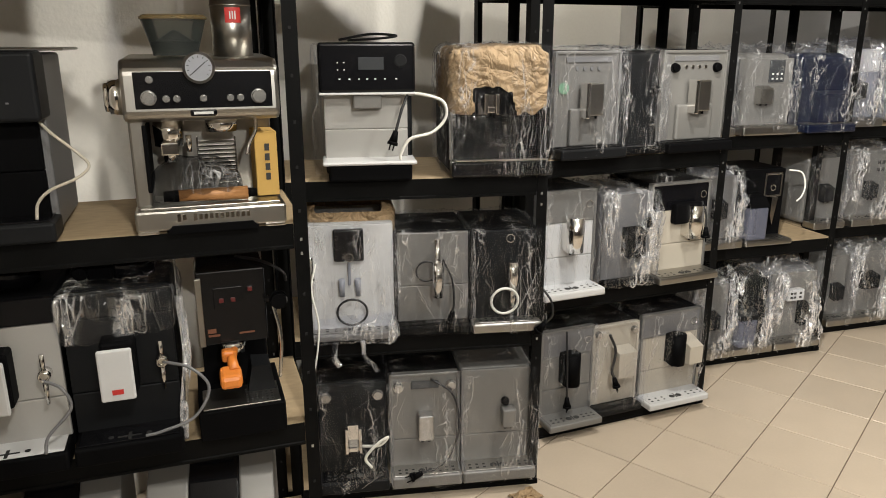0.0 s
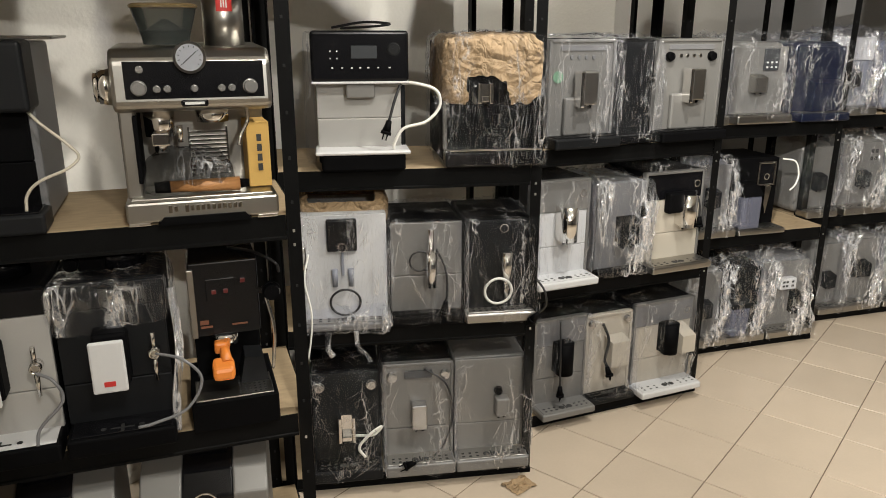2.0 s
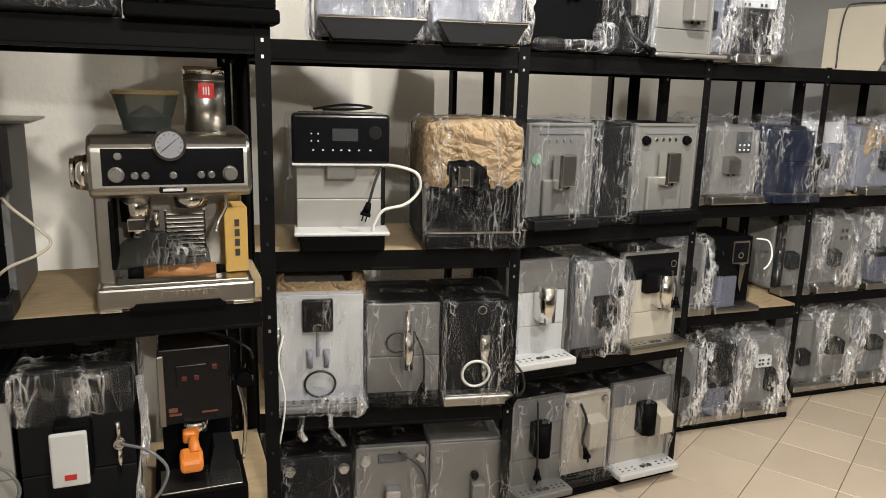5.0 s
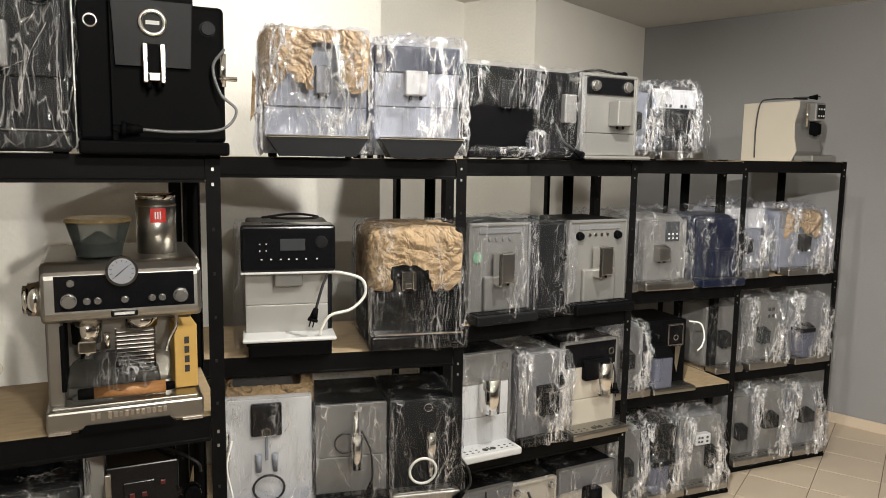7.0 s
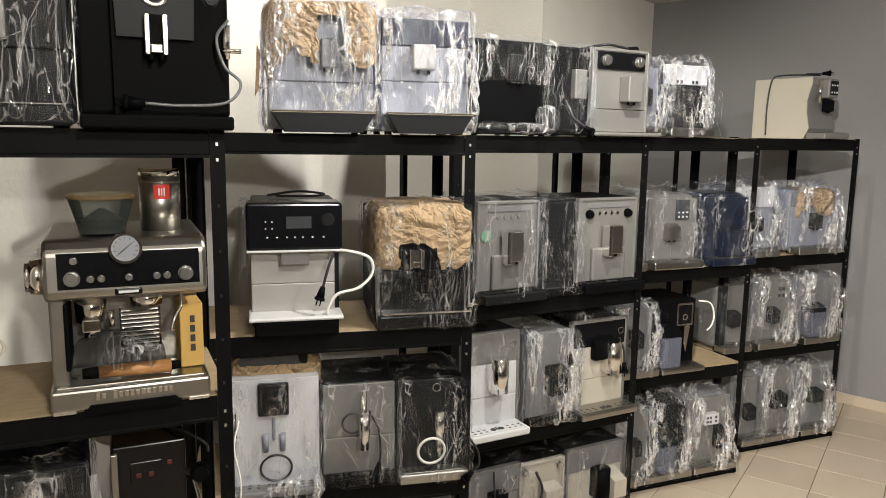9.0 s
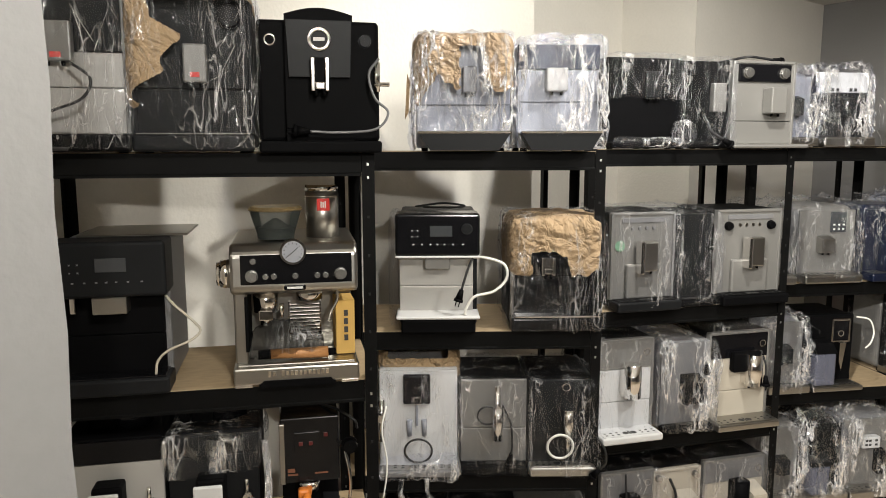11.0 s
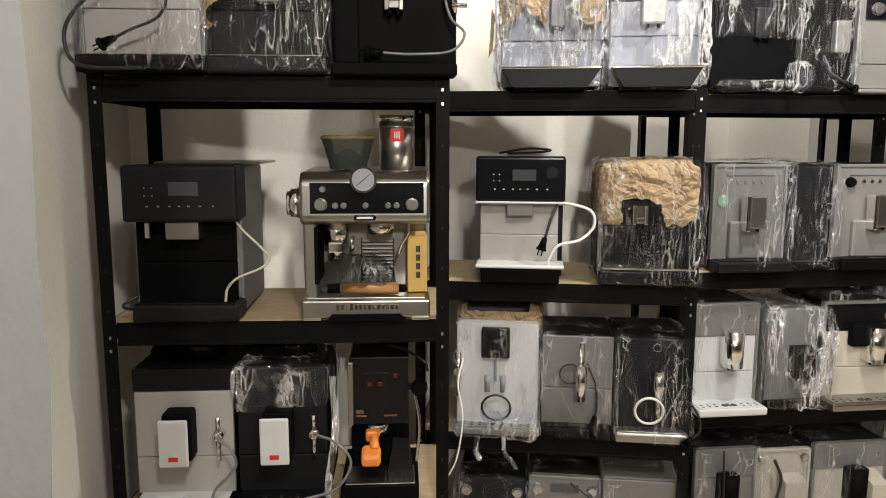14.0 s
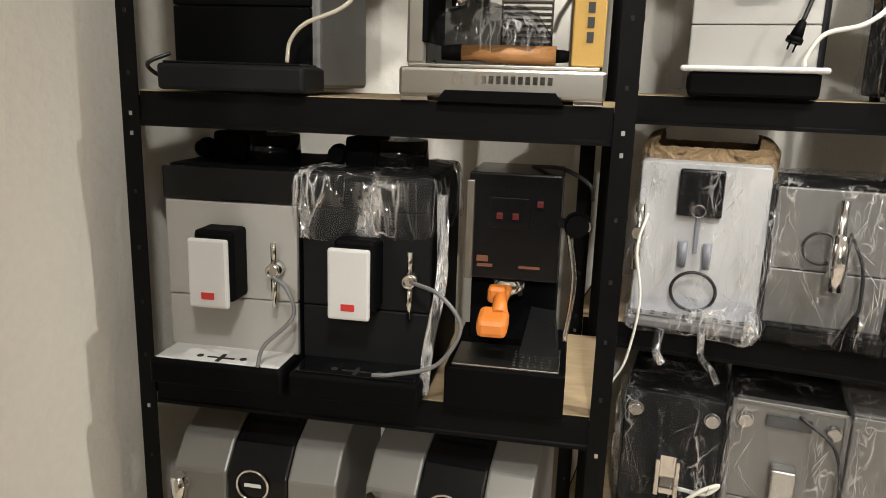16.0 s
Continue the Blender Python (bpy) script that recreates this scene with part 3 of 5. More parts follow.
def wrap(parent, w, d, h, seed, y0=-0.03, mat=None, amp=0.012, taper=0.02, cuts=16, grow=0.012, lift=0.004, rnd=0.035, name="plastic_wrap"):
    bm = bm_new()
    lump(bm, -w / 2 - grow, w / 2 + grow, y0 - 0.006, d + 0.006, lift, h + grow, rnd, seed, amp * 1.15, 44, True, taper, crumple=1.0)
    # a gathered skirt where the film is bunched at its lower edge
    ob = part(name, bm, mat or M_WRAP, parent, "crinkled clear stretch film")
    # thin tubes along the front, added as bright streaks on the folds
    bm = bm_new()
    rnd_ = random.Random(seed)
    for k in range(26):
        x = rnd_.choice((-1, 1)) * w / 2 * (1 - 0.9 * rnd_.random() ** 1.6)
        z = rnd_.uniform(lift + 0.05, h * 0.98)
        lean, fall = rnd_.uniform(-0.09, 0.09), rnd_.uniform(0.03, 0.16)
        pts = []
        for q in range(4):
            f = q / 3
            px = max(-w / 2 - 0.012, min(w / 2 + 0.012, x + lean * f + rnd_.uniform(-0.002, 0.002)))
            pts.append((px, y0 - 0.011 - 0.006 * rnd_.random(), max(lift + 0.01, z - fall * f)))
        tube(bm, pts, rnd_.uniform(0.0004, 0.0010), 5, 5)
    tagged(part("film_streak", bm, M_WRAP_HEAVY, ob), kind="stuff")
    return ob


def paper(parent, x0, x1, y0, y1, z0, z1, seed, ragged=0.25, cuts=22, keep=None):
    """Crumpled packing paper laid over the top, with a torn lower edge."""
    bm = bm_new()
    lump(bm, x0, x1, y0, y1, z0, z1, 0.045, seed, 0.012, 44, True, 0.0)
    off = Vector((seed * 2.3, 0.4, 1.9))
    drop = []
    for f in bm.faces:
        c = f.calc_center_median()
        t = (c.z - z0) / (z1 - z0)
        edge = ragged * (0.5 + 0.9 * noise.noise(Vector((c.x * 11, c.y * 11, 0.3)) + off) + 0.35 * noise.noise(Vector((c.x * 30, c.y * 30, c.z * 12)) + off))
        if t < edge or (keep and not keep(c, t)):
            drop.append(f)
    bmesh.ops.delete(bm, geom=drop, context="FACES")
    for _ in range(3):
        bmesh.ops.smooth_vert(bm, verts=[v for v in bm.verts if v.is_boundary], factor=0.5, use_axis_x=True, use_axis_y=True, use_axis_z=True)
    ob = part("packing_paper", bm, M_KRAFT, parent, "crumpled brown packing paper")
    return ob


def bars(parent, name, spots, mat=M_PRINT):
    """Writing too small to read: plain bars (x, y, z, width, height)."""
    bm = bm_new()
    for x, y, z, w, h in spots:
        box(bm, x - w / 2, x + w / 2, y - 0.0012, y, z - h / 2, z + h / 2)
    ob = part(name, bm, mat, parent)
    return tagged(ob, kind="stuff") if len(spots) > 1 else ob


def automat(m, label, w, h, d=0.34, face=0.05, body=M_BLACK, front=M_SILVER, frame_mat=None, head=None, head_mat=M_BLACK, seam=None, tray=None, out=None, knobs=(), buttons=(), screen=None, wand=None, group="coffee machines", soft_edge=0.012):
    """A bean-to-cup machine: a dark case, a front panel, an outlet and a drip tray."""
    w *= 1.02
    t = thing("coffee_machine", m @ pose(0, -0.028, 0), label, "coffee machine", group)
    bm = bm_new()
    box(bm, -w / 2, w / 2, face + 0.012, d, 0.012, h, soft_edge, 3 if soft_edge < 0.02 else 5)
    part("body", bm, body, t)
    for x in (-w / 2 + 0.03, w / 2 - 0.03):
        for y in (face + 0.03, d - 0.03):
            part("foot", cyl(bm_new(), (x, y, 0), (x, y, 0.013), 0.012, 0.012, 12), M_BLACK, t)
    lo = tray["z"] if tray else 0.012
    bm = bm_new()
    hz = h - max(0.003, soft_edge * 0.8 - 0.01)
    if head:
        hz = h - head
    if seam:
        box(bm, -w / 2 + 0.003, w / 2 - 0.003, face, face + 0.014, lo, seam - 0.001, 0.003, 2)
        box(bm, -w / 2 + 0.003, w / 2 - 0.003, face, face + 0.014, seam + 0.001, hz, 0.003, 2)
    else:
        box(bm, -w / 2 + 0.003, w / 2 - 0.003, face, face + 0.014, lo, hz, 0.003, 2)
    part("front_panel", bm, front, t)
    if frame_mat:
        bm = bm_new()
        for x0, x1, z0, z1 in ((-w / 2, -w / 2 + 0.012, lo, h), (w / 2 - 0.012, w / 2, lo, h), (-w / 2, w / 2, h - 0.012, h)):
            box(bm, x0, x1, face - 0.006, face + 0.02, z0, z1, 0.003, 2)
        part("front_frame", bm, frame_mat, t)
    if head:
        bm = bm_new()
        box(bm, -w / 2 + 0.002, w / 2 - 0.002, face - 0.004, face + 0.014, hz + 0.002, h - 0.004, 0.003, 2)
        part("control_panel", bm, head_mat, t)
    if screen:
        x, z, sw, sh = screen[:4]
        bm = bm_new()
        box(bm, x - sw / 2, x + sw / 2, face - 0.008, face - 0.003, z - sh / 2, z + sh / 2, 0.001, 1)
        part("display", bm, screen[4] if len(screen) > 4 else M_SCREEN, t)
    for k in knobs:
        knob(t, k[0], face - 0.003, k[1], k[2], k[3] if len(k) > 3 else M_SATIN)
    for b in buttons:
        button(t, b[0], face - 0.003, b[1], b[2] if len(b) > 2 else 0.005, b[3] if len(b) > 3 else M_SATIN)
    if out:
        spout(t, out["x"], face, out["z0"], out["z1"], out["w"], out["d"], out.get("style", "slab"), out.get("mat", M_CHROME))
        if out.get("back"):
            bm = bm_new()
            bw = out["w"] * 1.5
            box(bm, out["x"] - bw / 2, out["x"] + bw / 2, face - out["d"] * 0.5, face + 0.002, out["z0"] + 0.012, out["z1"] + 0.02, 0.006, 2)
            part("spout_housing", bm, out["back"], t)
    if wand:
        steam_wand(t, wand[0], face, wand[1], wand[2] if len(wand) > 2 else 0.1)
    if tray:
        drip_tray(t, tray.get("w", w), face - tray["p"], face + 0.01, 0.004, tray["z"], tray["mat"], tray.get("grate", M_STAINLESS), tray.get("slots", True))
    return t

# ------------------------------------------------- unit A, top
G = "coffee machines"
w = 0.315
t = automat(spot("A", 3, 0.148), "silver and black coffee machine in clear film with loose cable", w, 0.43, 0.36, 0.04, M_GREY, M_PALE, M_SILVER, 0.17, M_CHAR, 0.17,
            dict(p=0.05, z=0.05, mat=M_BLACK), dict(x=-0.01, z0=0.235, z1=0.335, w=0.085, d=0.035, style="slab", mat=M_SILVER))
bars(t, "red_mark", [(-0.005, 0.004, 0.25, 0.026, 0.014)], M_RED)
plug_cable(t, [(0.03, 0.0, 0.23), (0.08, -0.02, 0.19), (0.06, -0.025, 0.14), (-0.01, -0.02, 0.11), (-0.05, -0.02, 0.09)], 0.004)
plug_cable(t, [(-0.04, 0.0, 0.23), (-0.11, -0.02, 0.19), (-0.165, -0.03, 0.12), (-0.165, -0.035, 0.05), (-0.12, -0.04, 0.015), (0.02, -0.04, 0.012)], 0.005, plug=False)
wrap(t, w, 0.36, 0.43, 11, -0.02, M_WRAP)
w = 0.305
t = automat(spot("A", 3, 0.470), "black coffee machine in clear film with torn brown packing paper", w, 0.43, 0.36, 0.04, M_BLACK, M_CHAR, M_CHAR, 0.0, M_BLACK, 0.17,
            dict(p=0.045, z=0.05, mat=M_CHAR), dict(x=0.01, z0=0.185, z1=0.285, w=0.06, d=0.04, style="slab", mat=M_SILVER), knobs=[(0.10, 0.36, 0.03, M_GLOSS)])
bars(t, "red_mark", [(0.01, -0.001, 0.205, 0.024, 0.013)], M_RED)
paper(t, -0.16, 0.155, -0.015, 0.30, 0.10, 0.445, 4, 0.2, 24, lambda c, k: k > 0.85 or c.x < -0.02 - 0.09 * noise.noise(Vector((c.z * 14, 0.5, 0.2))) - 0.10 * (1 - k))
wrap(t, w, 0.36, 0.43, 12, -0.02)

# tall glossy black machine with a bowed centre
t = thing("coffee_machine", spot("A", 3, 0.805), "tall gloss black coffee machine with bowed front, uncovered", "coffee machine", G)
bm = bm_new()
box(bm, -0.168, 0.168, 0.025, 0.36, 0.03, 0.362, 0.012, 3)
part("body", bm, M_BLACK, t)
bm = bm_new()
n_arc = 14
outl = [(-0.092 + 0.184 * i / n_arc, 0.372 + 0.018 * math.sin(math.pi * i / n_arc)) for i in range(n_arc + 1)] + [(0.092, 0.03), (-0.092, 0.03)]
prism(bm, outl, -0.005, 0.34)
part("centre_column", bm, M_BLACK, t)
bm = bm_new()
prism(bm, [(-0.088, 0.355), (0.088, 0.355), (0.082, 0.205), (-0.082, 0.205)], -0.02, 0.0)
part("bean_lid", bm, M_CHAR, t)
bm = bm_new()
ring(bm, (0.0, -0.022, 0.305), (0, 1, 0), 0.027, 0.006, 32, 8)
part("badge_ring", bm, M_CHROME, t, "round chrome badge ring")
bars(t, "badge_bar", [(0, -0.021, 0.305, 0.03, 0.009)], M_PRINT)
spout(t, 0, -0.02, 0.165, 0.255, 0.05, 0.03, "u")
part("spout_slot", box(bm_new(), -0.0128, 0.0128, -0.0285, -0.02, 0.191, 0.256), M_BLACK, t)
bm = bm_new()
ring(bm, (-0.132, 0.026, 0.307), (0, 1, 0), 0.014, 0.003, 24, 6)
part("dial_ring", bm, M_CHROME, t)
knob(t, 0.128, 0.028, 0.307, 0.017, M_CHAR)
bm = bm_new()
box(bm, -0.165, 0.165, -0.05, 0.05, 0.0, 0.032, 0.006, 2)
part("drip_tray", bm, M_BLACK, t)
bm = bm_new()
cyl(bm, (0.16, 0.02, 0.25), (0.16, 0.02, 0.17), 0.011, 0.009, 16)
cyl(bm, (0.15, 0.015, 0.19), (0.195, 0.015, 0.19), 0.006, 0.006, 12)
part("steam_wand", bm, M_CHROME, t)
plug_cable(t, [(0.165, 0.01, 0.26), (0.135, -0.01, 0.215), (0.15, -0.02, 0.15), (0.185, -0.03, 0.11), (0.15, -0.035, 0.065), (0.05, -0.04, 0.055), (-0.03, -0.04, 0.058)], 0.0036, M_CABLE_G)

# ------------------------------------------------- unit A, third shelf
# black machine with an overhanging head
def overhang(m, label, body, head_m, low, trim, hose_pts, cover_side, lower_split=True, w=0.305, h=0.43):
    t = thing("coffee_machine", m, label, "coffee machine", G)
    bm = bm_new()
    box(bm, -w / 2 + 0.012, w / 2 - 0.004, 0.07, 0.38, 0.012, h - 0.006, 0.008, 2)
    part("body", bm, cover_side, t)
    bm = bm_new()
    box(bm, -w / 2, w / 2, -0.01, 0.12, h * 0.645, h, 0.010, 3)
    part("control_head", bm, head_m, t)
    bm = bm_new()
    box(bm, -w / 2 + 0.012, w / 2 - 0.02, 0.055, 0.085, h * 0.11, h * 0.37, 0.003)
    box(bm, -w / 2 + 0.012, w / 2 - 0.02, 0.055, 0.085, h * 0.373, h * 0.645, 0.003)
    part("front_panel", bm, low, t)
    bm = bm_new()
    box(bm, -0.045, 0.045, 0.005, 0.06, h * 0.53, h * 0.645, 0.004)
    sp = part("coffee_spout", bm, trim, t)
    bm = bm_new()
    box(bm, -0.027, 0.052, -0.0115, -0.009, h - 0.082, h - 0.044, 0.001, 1)
    part("display", bm, M_SCREEN, t)
    bars(t, "touch_symbols", [(x, -0.0105, h * 0.745, 0.006, 0.004) for x in (-0.085, -0.055, -0.025, 0.0, 0.025, 0.055, 0.09)] + [(x, -0.0105, z, 0.004, 0.004) for x in (-0.09, -0.07) for z in (h * 0.81, h * 0.86)], M_PRINT if low is not M_BLACK else M_GREY)
    return t


t = overhang(spot("A", 2, 0.225, 0.0), "black coffee machine with overhanging touch head and pale hose", M_BLACK, M_CHAR, M_BLACK, M_STAINLESS, None, M_GREY)
bm = bm_new()
box(bm, -0.135, 0.15, -0.025, 0.09, 0.004, 0.052, 0.008, 3)
part("drip_tray", bm, M_CHAR, t)
bm = bm_new()
box(bm, -0.125, 0.14, -0.018, 0.085, 0.052, 0.056, 0.001, 1)
part("drip_grate", bm, M_GLOSS, t)
bm = bm_new()
box(bm, -0.105, -0.09, 0.02, 0.05, 0.23, 0.275, 0.003)
part("hot_water_outlet", bm, M_CHROME, t)
hose(t, [(0.14, 0.03, 0.275), (0.165, 0.01, 0.25), (0.215, -0.005, 0.205), (0.235, -0.005, 0.175), (0.21, -0.01, 0.15), (0.15, -0.015, 0.125), (0.12, -0.01, 0.095), (0.113, -0.01, 0.058)], 0.0036, M_CABLE_T)
plug_cable(t, [(-0.15, 0.08, 0.02), (-0.17, 0.04, 0.03), (-0.165, 0.0, 0.05), (-0.13, 0.02, 0.07)], 0.004, plug=False)
bm = bm_new()
box(bm, -0.10, 0.20, 0.10, 0.36, 0.430, 0.437, 0.003, 1)
part("lid", bm, M_STAINLESS, t)

# espresso machine with gauge, hopper and portafilter
t = thing("espresso_machine", spot("A", 2, 0.722, -0.012), "stainless steel espresso machine with gauge, bean hopper and bagged portafilter", "espresso machine", G)
bm = bm_new()
box(bm, -0.178, 0.178, 0.0, 0.33, 0.008, 0.058, 0.006, 2)
part("base", bm, M_STAINLESS, t)
bm = bm_new()
prism(bm, [(-0.11, 0.0), (0.11, 0.0), (0.095, 0.02), (-0.095, 0.02)], -0.004, 0.05)
part("base_cutout", bm, M_BLACK, t)
for x in (-0.15, 0.15):
    part("foot", box(bm_new(), x - 0.025, x + 0.025, 0.005, 0.05, 0.0, 0.009, 0.002), M_CHROME, t)
bm = bm_new()
box(bm, -0.165, 0.165, 0.012, 0.17, 0.058, 0.064, 0.002)
part("drip_grate", bm, M_STAINLESS, t)
bm = bm_new()
box(bm, -0.17, 0.17, 0.19, 0.34, 0.058, 0.30, 0.004)
part("back_panel", bm, M_STAINLESS, t)
bm = bm_new()
box(bm, -0.172, -0.135, 0.03, 0.20, 0.062, 0.285, 0.006)
part("side_column", bm, M_STAINLESS, t)
bm = bm_new()
box(bm, -0.142, -0.132, 0.02, 0.19, 0.10, 0.26, 0.002)
part("side_trim", bm, M_BLACK, t)
bm = bm_new()
side_prism(bm, [(0.015, 0.268), (-0.005, 0.285), (0.0, 0.385), (0.03, 0.412), (0.34, 0.418), (0.34, 0.268)], -0.178, 0.178, bevel=0.01)
part("head", bm, M_STAINLESS, t)
bm = bm_new()
side_prism(bm, [(-0.0055, 0.300), (-0.0035, 0.383), (0.006, 0.383), (0.006, 0.300)], -0.148, 0.160)
part("control_panel", bm, M_GLOSS, t)
bm = bm_new()
cyl(bm, (-0.003, -0.004, 0.392), (-0.003, -0.02, 0.392), 0.036, 0.036, 40)
gauge = part("gauge", bm, M_CHROME, t)
bm = bm_new()
cyl(bm, (-0.003, -0.019, 0.392), (-0.003, -0.0212, 0.392), 0.030, 0.030, 40)
part("gauge_face", bm, M_FROST, gauge)
bm = bm_new()
for k in range(11):
    a = radians(-40 + 26 * k)
    c, s = math.cos(a), math.sin(a)
    cyl(bm, (-0.003 + 0.022 * c, -0.0215, 0.392 + 0.022 * s), (-0.003 + 0.027 * c, -0.0215, 0.392 + 0.027 * s), 0.0008, 0.0008, 5)
cyl(bm, (-0.018, -0.022, 0.379), (0.012, -0.022, 0.405), 0.0012, 0.0008, 6)
part("gauge_needle", bm, M_DARKPRINT, gauge)
knob(t, -0.118, -0.004, 0.325, 0.0155, M_SATIN, 0.022)
knob(t, 0.128, -0.004, 0.325, 0.0155, M_SATIN, 0.022)
for x in (-0.08, -0.057, 0.002, 0.063, 0.086):
    knob(t, x, -0.004, 0.322, 0.0075, M_SATIN, 0.012, "button")
knob(t, -0.113, -0.004, 0.366, 0.0075, M_SATIN, 0.010, "button")
bm = bm_new()
cyl(bm, (-0.178, 0.05, 0.325), (-0.205, 0.05, 0.325), 0.042, 0.040, 30)
cyl(bm, (-0.205, 0.05, 0.325), (-0.215, 0.05, 0.325), 0.034, 0.034, 30)
part("grind_dial", bm, M_CHROME, t)
bm = bm_new()
box(bm, -0.03, 0.03, -0.007, -0.003, 0.281, 0.296, 0.004)
part("badge", bm, M_GLOSS, t)
bars(t, "badge_bar", [(0, -0.0085, 0.2885, 0.044, 0.006)], M_PRINT)
bm = bm_new()
cyl(bm, (-0.085, 0.08, 0.27), (-0.085, 0.08, 0.205), 0.036, 0.034, 30)
cyl(bm, (-0.085, 0.08, 0.205), (-0.085, 0.08, 0.165), 0.020, 0.016, 20)
box(bm, -0.105, -0.065, 0.04, 0.12, 0.185, 0.215, 0.003)
part("grinder_outlet", bm, M_CHROME, t)
bm = bm_new()
cyl(bm, (0.04, 0.09, 0.27), (0.04, 0.09, 0.235), 0.040, 0.038, 30)
cyl(bm, (-0.04, 0.06, 0.23), (-0.04, 0.06, 0.19), 0.007, 0.006, 12)
part("brew_head", bm, M_CHROME, t)
bm = bm_new()
tube(bm, [(0.12, 0.05, 0.27), (0.118, 0.03, 0.24), (0.10, 0.01, 0.21), (0.092, 0.0, 0.185)], 0.0045)
part("steam_wand", bm, M_CHROME, t)
bm = bm_new()
for k in range(11):
    z = 0.085 + 0.011 * k
    part("rail_bar", box(bm_new(), -0.02, 0.075, 0.182, 0.188, z, z + 0.004), M_CHROME, t)
for x in (-0.02, 0.075):
    part("rail_post", box(bm_new(), x - 0.002, x + 0.002, 0.18, 0.188, 0.08, 0.21), M_CHROME, t)
bars(t, "raised_lettering", [(-0.078 + 0.0125 * k, -0.0005, 0.039, 0.008, 0.018 if k in (0, 3) else 0.013) for k in range(14) if k != 2], M_CHROME)
# hopper
bm = bm_new()
hx, hy = -0.05, 0.10
prof = [(0.052, 0.418), (0.055, 0.435), (0.070, 0.485), (0.074, 0.500)]
rows_ = [[bm.verts.new((hx + r * math.cos(2 * math.pi * i / 28), hy + r * math.sin(2 * math.pi * i / 28), z)) for i in range(28)] for r, z in prof]
for a, b in zip(rows_, rows_[1:]):
    for i in range(28):
        f = bm.faces.new((a[i], a[(i + 1) % 28], b[(i + 1) % 28], b[i]))
        f.smooth = True
hop = part("bean_hopper", bm, M_HOPPER, t, "smoked clear bean hopper")
bm = bm_new()
cyl(bm, (hx, hy, 0.500), (hx, hy, 0.506), 0.077, 0.078, 32)
cyl(bm, (hx, hy, 0.506), (hx, hy, 0.511), 0.078, 0.070, 32)
part("hopper_lid", bm, M_LID, hop, "amber tinted clear lid")
bm = bm_new()
cyl(bm, (hx, hy, 0.418), (hx, hy, 0.450), 0.0515, 0.057, 24)
part("hopper_collar", bm, M_BLACK, hop)
bm = bm_new()
cyl(bm, (hx, hy, 0.450), (hx, hy, 0.476), 0.046, 0.006, 16)
part("grinder_cone", bm, M_BEANS, hop)
# bag with the portafilter lying on the tray
t = thing("portafilter", unit_pose("A") @ pose(0.72, 0.06, UNITS["A"][3][2] + 0.066, 0, 0, 4), "wooden handled portafilter in a grey plastic bag on the drip tray", "portafilter")
bm = bm_new()
cyl(bm, (-0.075, -0.02, 0.018), (0.09, -0.03, 0.016), 0.014, 0.017, 18)
part("handle", bm, M_WOOD, t)
bm = bm_new()
cyl(bm, (0.09, -0.03, 0.016), (0.112, -0.03, 0.016), 0.012, 0.010, 14)
part("collar", bm, M_BLACK, t)
part("end_cap", cyl(bm_new(), (-0.075, -0.02, 0.018), (-0.11, -0.02, 0.018), 0.015, 0.013, 14), M_BLACK, t)
bm = bm_new()
lump(bm, -0.155, 0.085, -0.035, 0.085, 0.0, 0.105, 0.045, 31, 0.022, 16, False, 0.25)
part("plastic_bag", bm, M_BAG, t, "crumpled grey plastic bag")
# card box beside it
t = thing("card_box", unit_pose("A") @ pose(0.868, 0.06, UNITS["A"][3][2] + 0.066, 0, 0, 2), "narrow yellow-brown cardboard box beside the espresso machine", "box")
bm = bm_new()
box(bm, -0.030, 0.026, 0.0, 0.10, 0.0, 0.165, 0.002, 1)
part("carton", bm, M_CARD, t)
bars(t, "printed_symbol", [(0.0, -0.0002, z, 0.012, 0.018) for z in (0.05, 0.075, 0.10, 0.125)], M_DARKPRINT)
# steel can
t = thing("coffee_tin", unit_pose("A") @ pose(0.808, 0.14, UNITS["A"][3][2] + 0.4062, 0, 0, 0), "steel coffee tin with a red square label on the espresso machine", "tin")
bm = bm_new()
cyl(bm, (0, 0, 0.0), (0, 0, 0.145), 0.049, 0.049, 40)
ring(bm, (0, 0, 0.004), (0, 0, 1), 0.049, 0.003, 40, 6)
ring(bm, (0, 0, 0.13), (0, 0, 1), 0.049, 0.002, 40, 6)
part("can", bm, M_STAINLESS, t)
bm = bm_new()
cyl(bm, (0, 0, 0.145), (0, 0, 0.163), 0.050, 0.048, 40)
part("lid", bm, M_CHROME, t)
bm = bm_new()
n_l = 8
vv = [[bm.verts.new((0.0498 * math.sin(a), -0.0498 * math.cos(a), z)) for a in [radians(-19 + 44 * i / n_l) for i in range(n_l + 1)]] for z in (0.088, 0.124)]
for i in range(n_l):
    bm.faces.new((vv[0][i], vv[0][i + 1], vv[1][i + 1], vv[1][i]))
part("paper_label", bm, M_RED, t, "red square paper label")
bars(t, "label_bars", [(-0.004, -0.0498, 0.106, 0.003, 0.018), (0.002, -0.0500, 0.106, 0.003, 0.018), (0.008, -0.0494, 0.106, 0.003, 0.02)], M_PRINT)

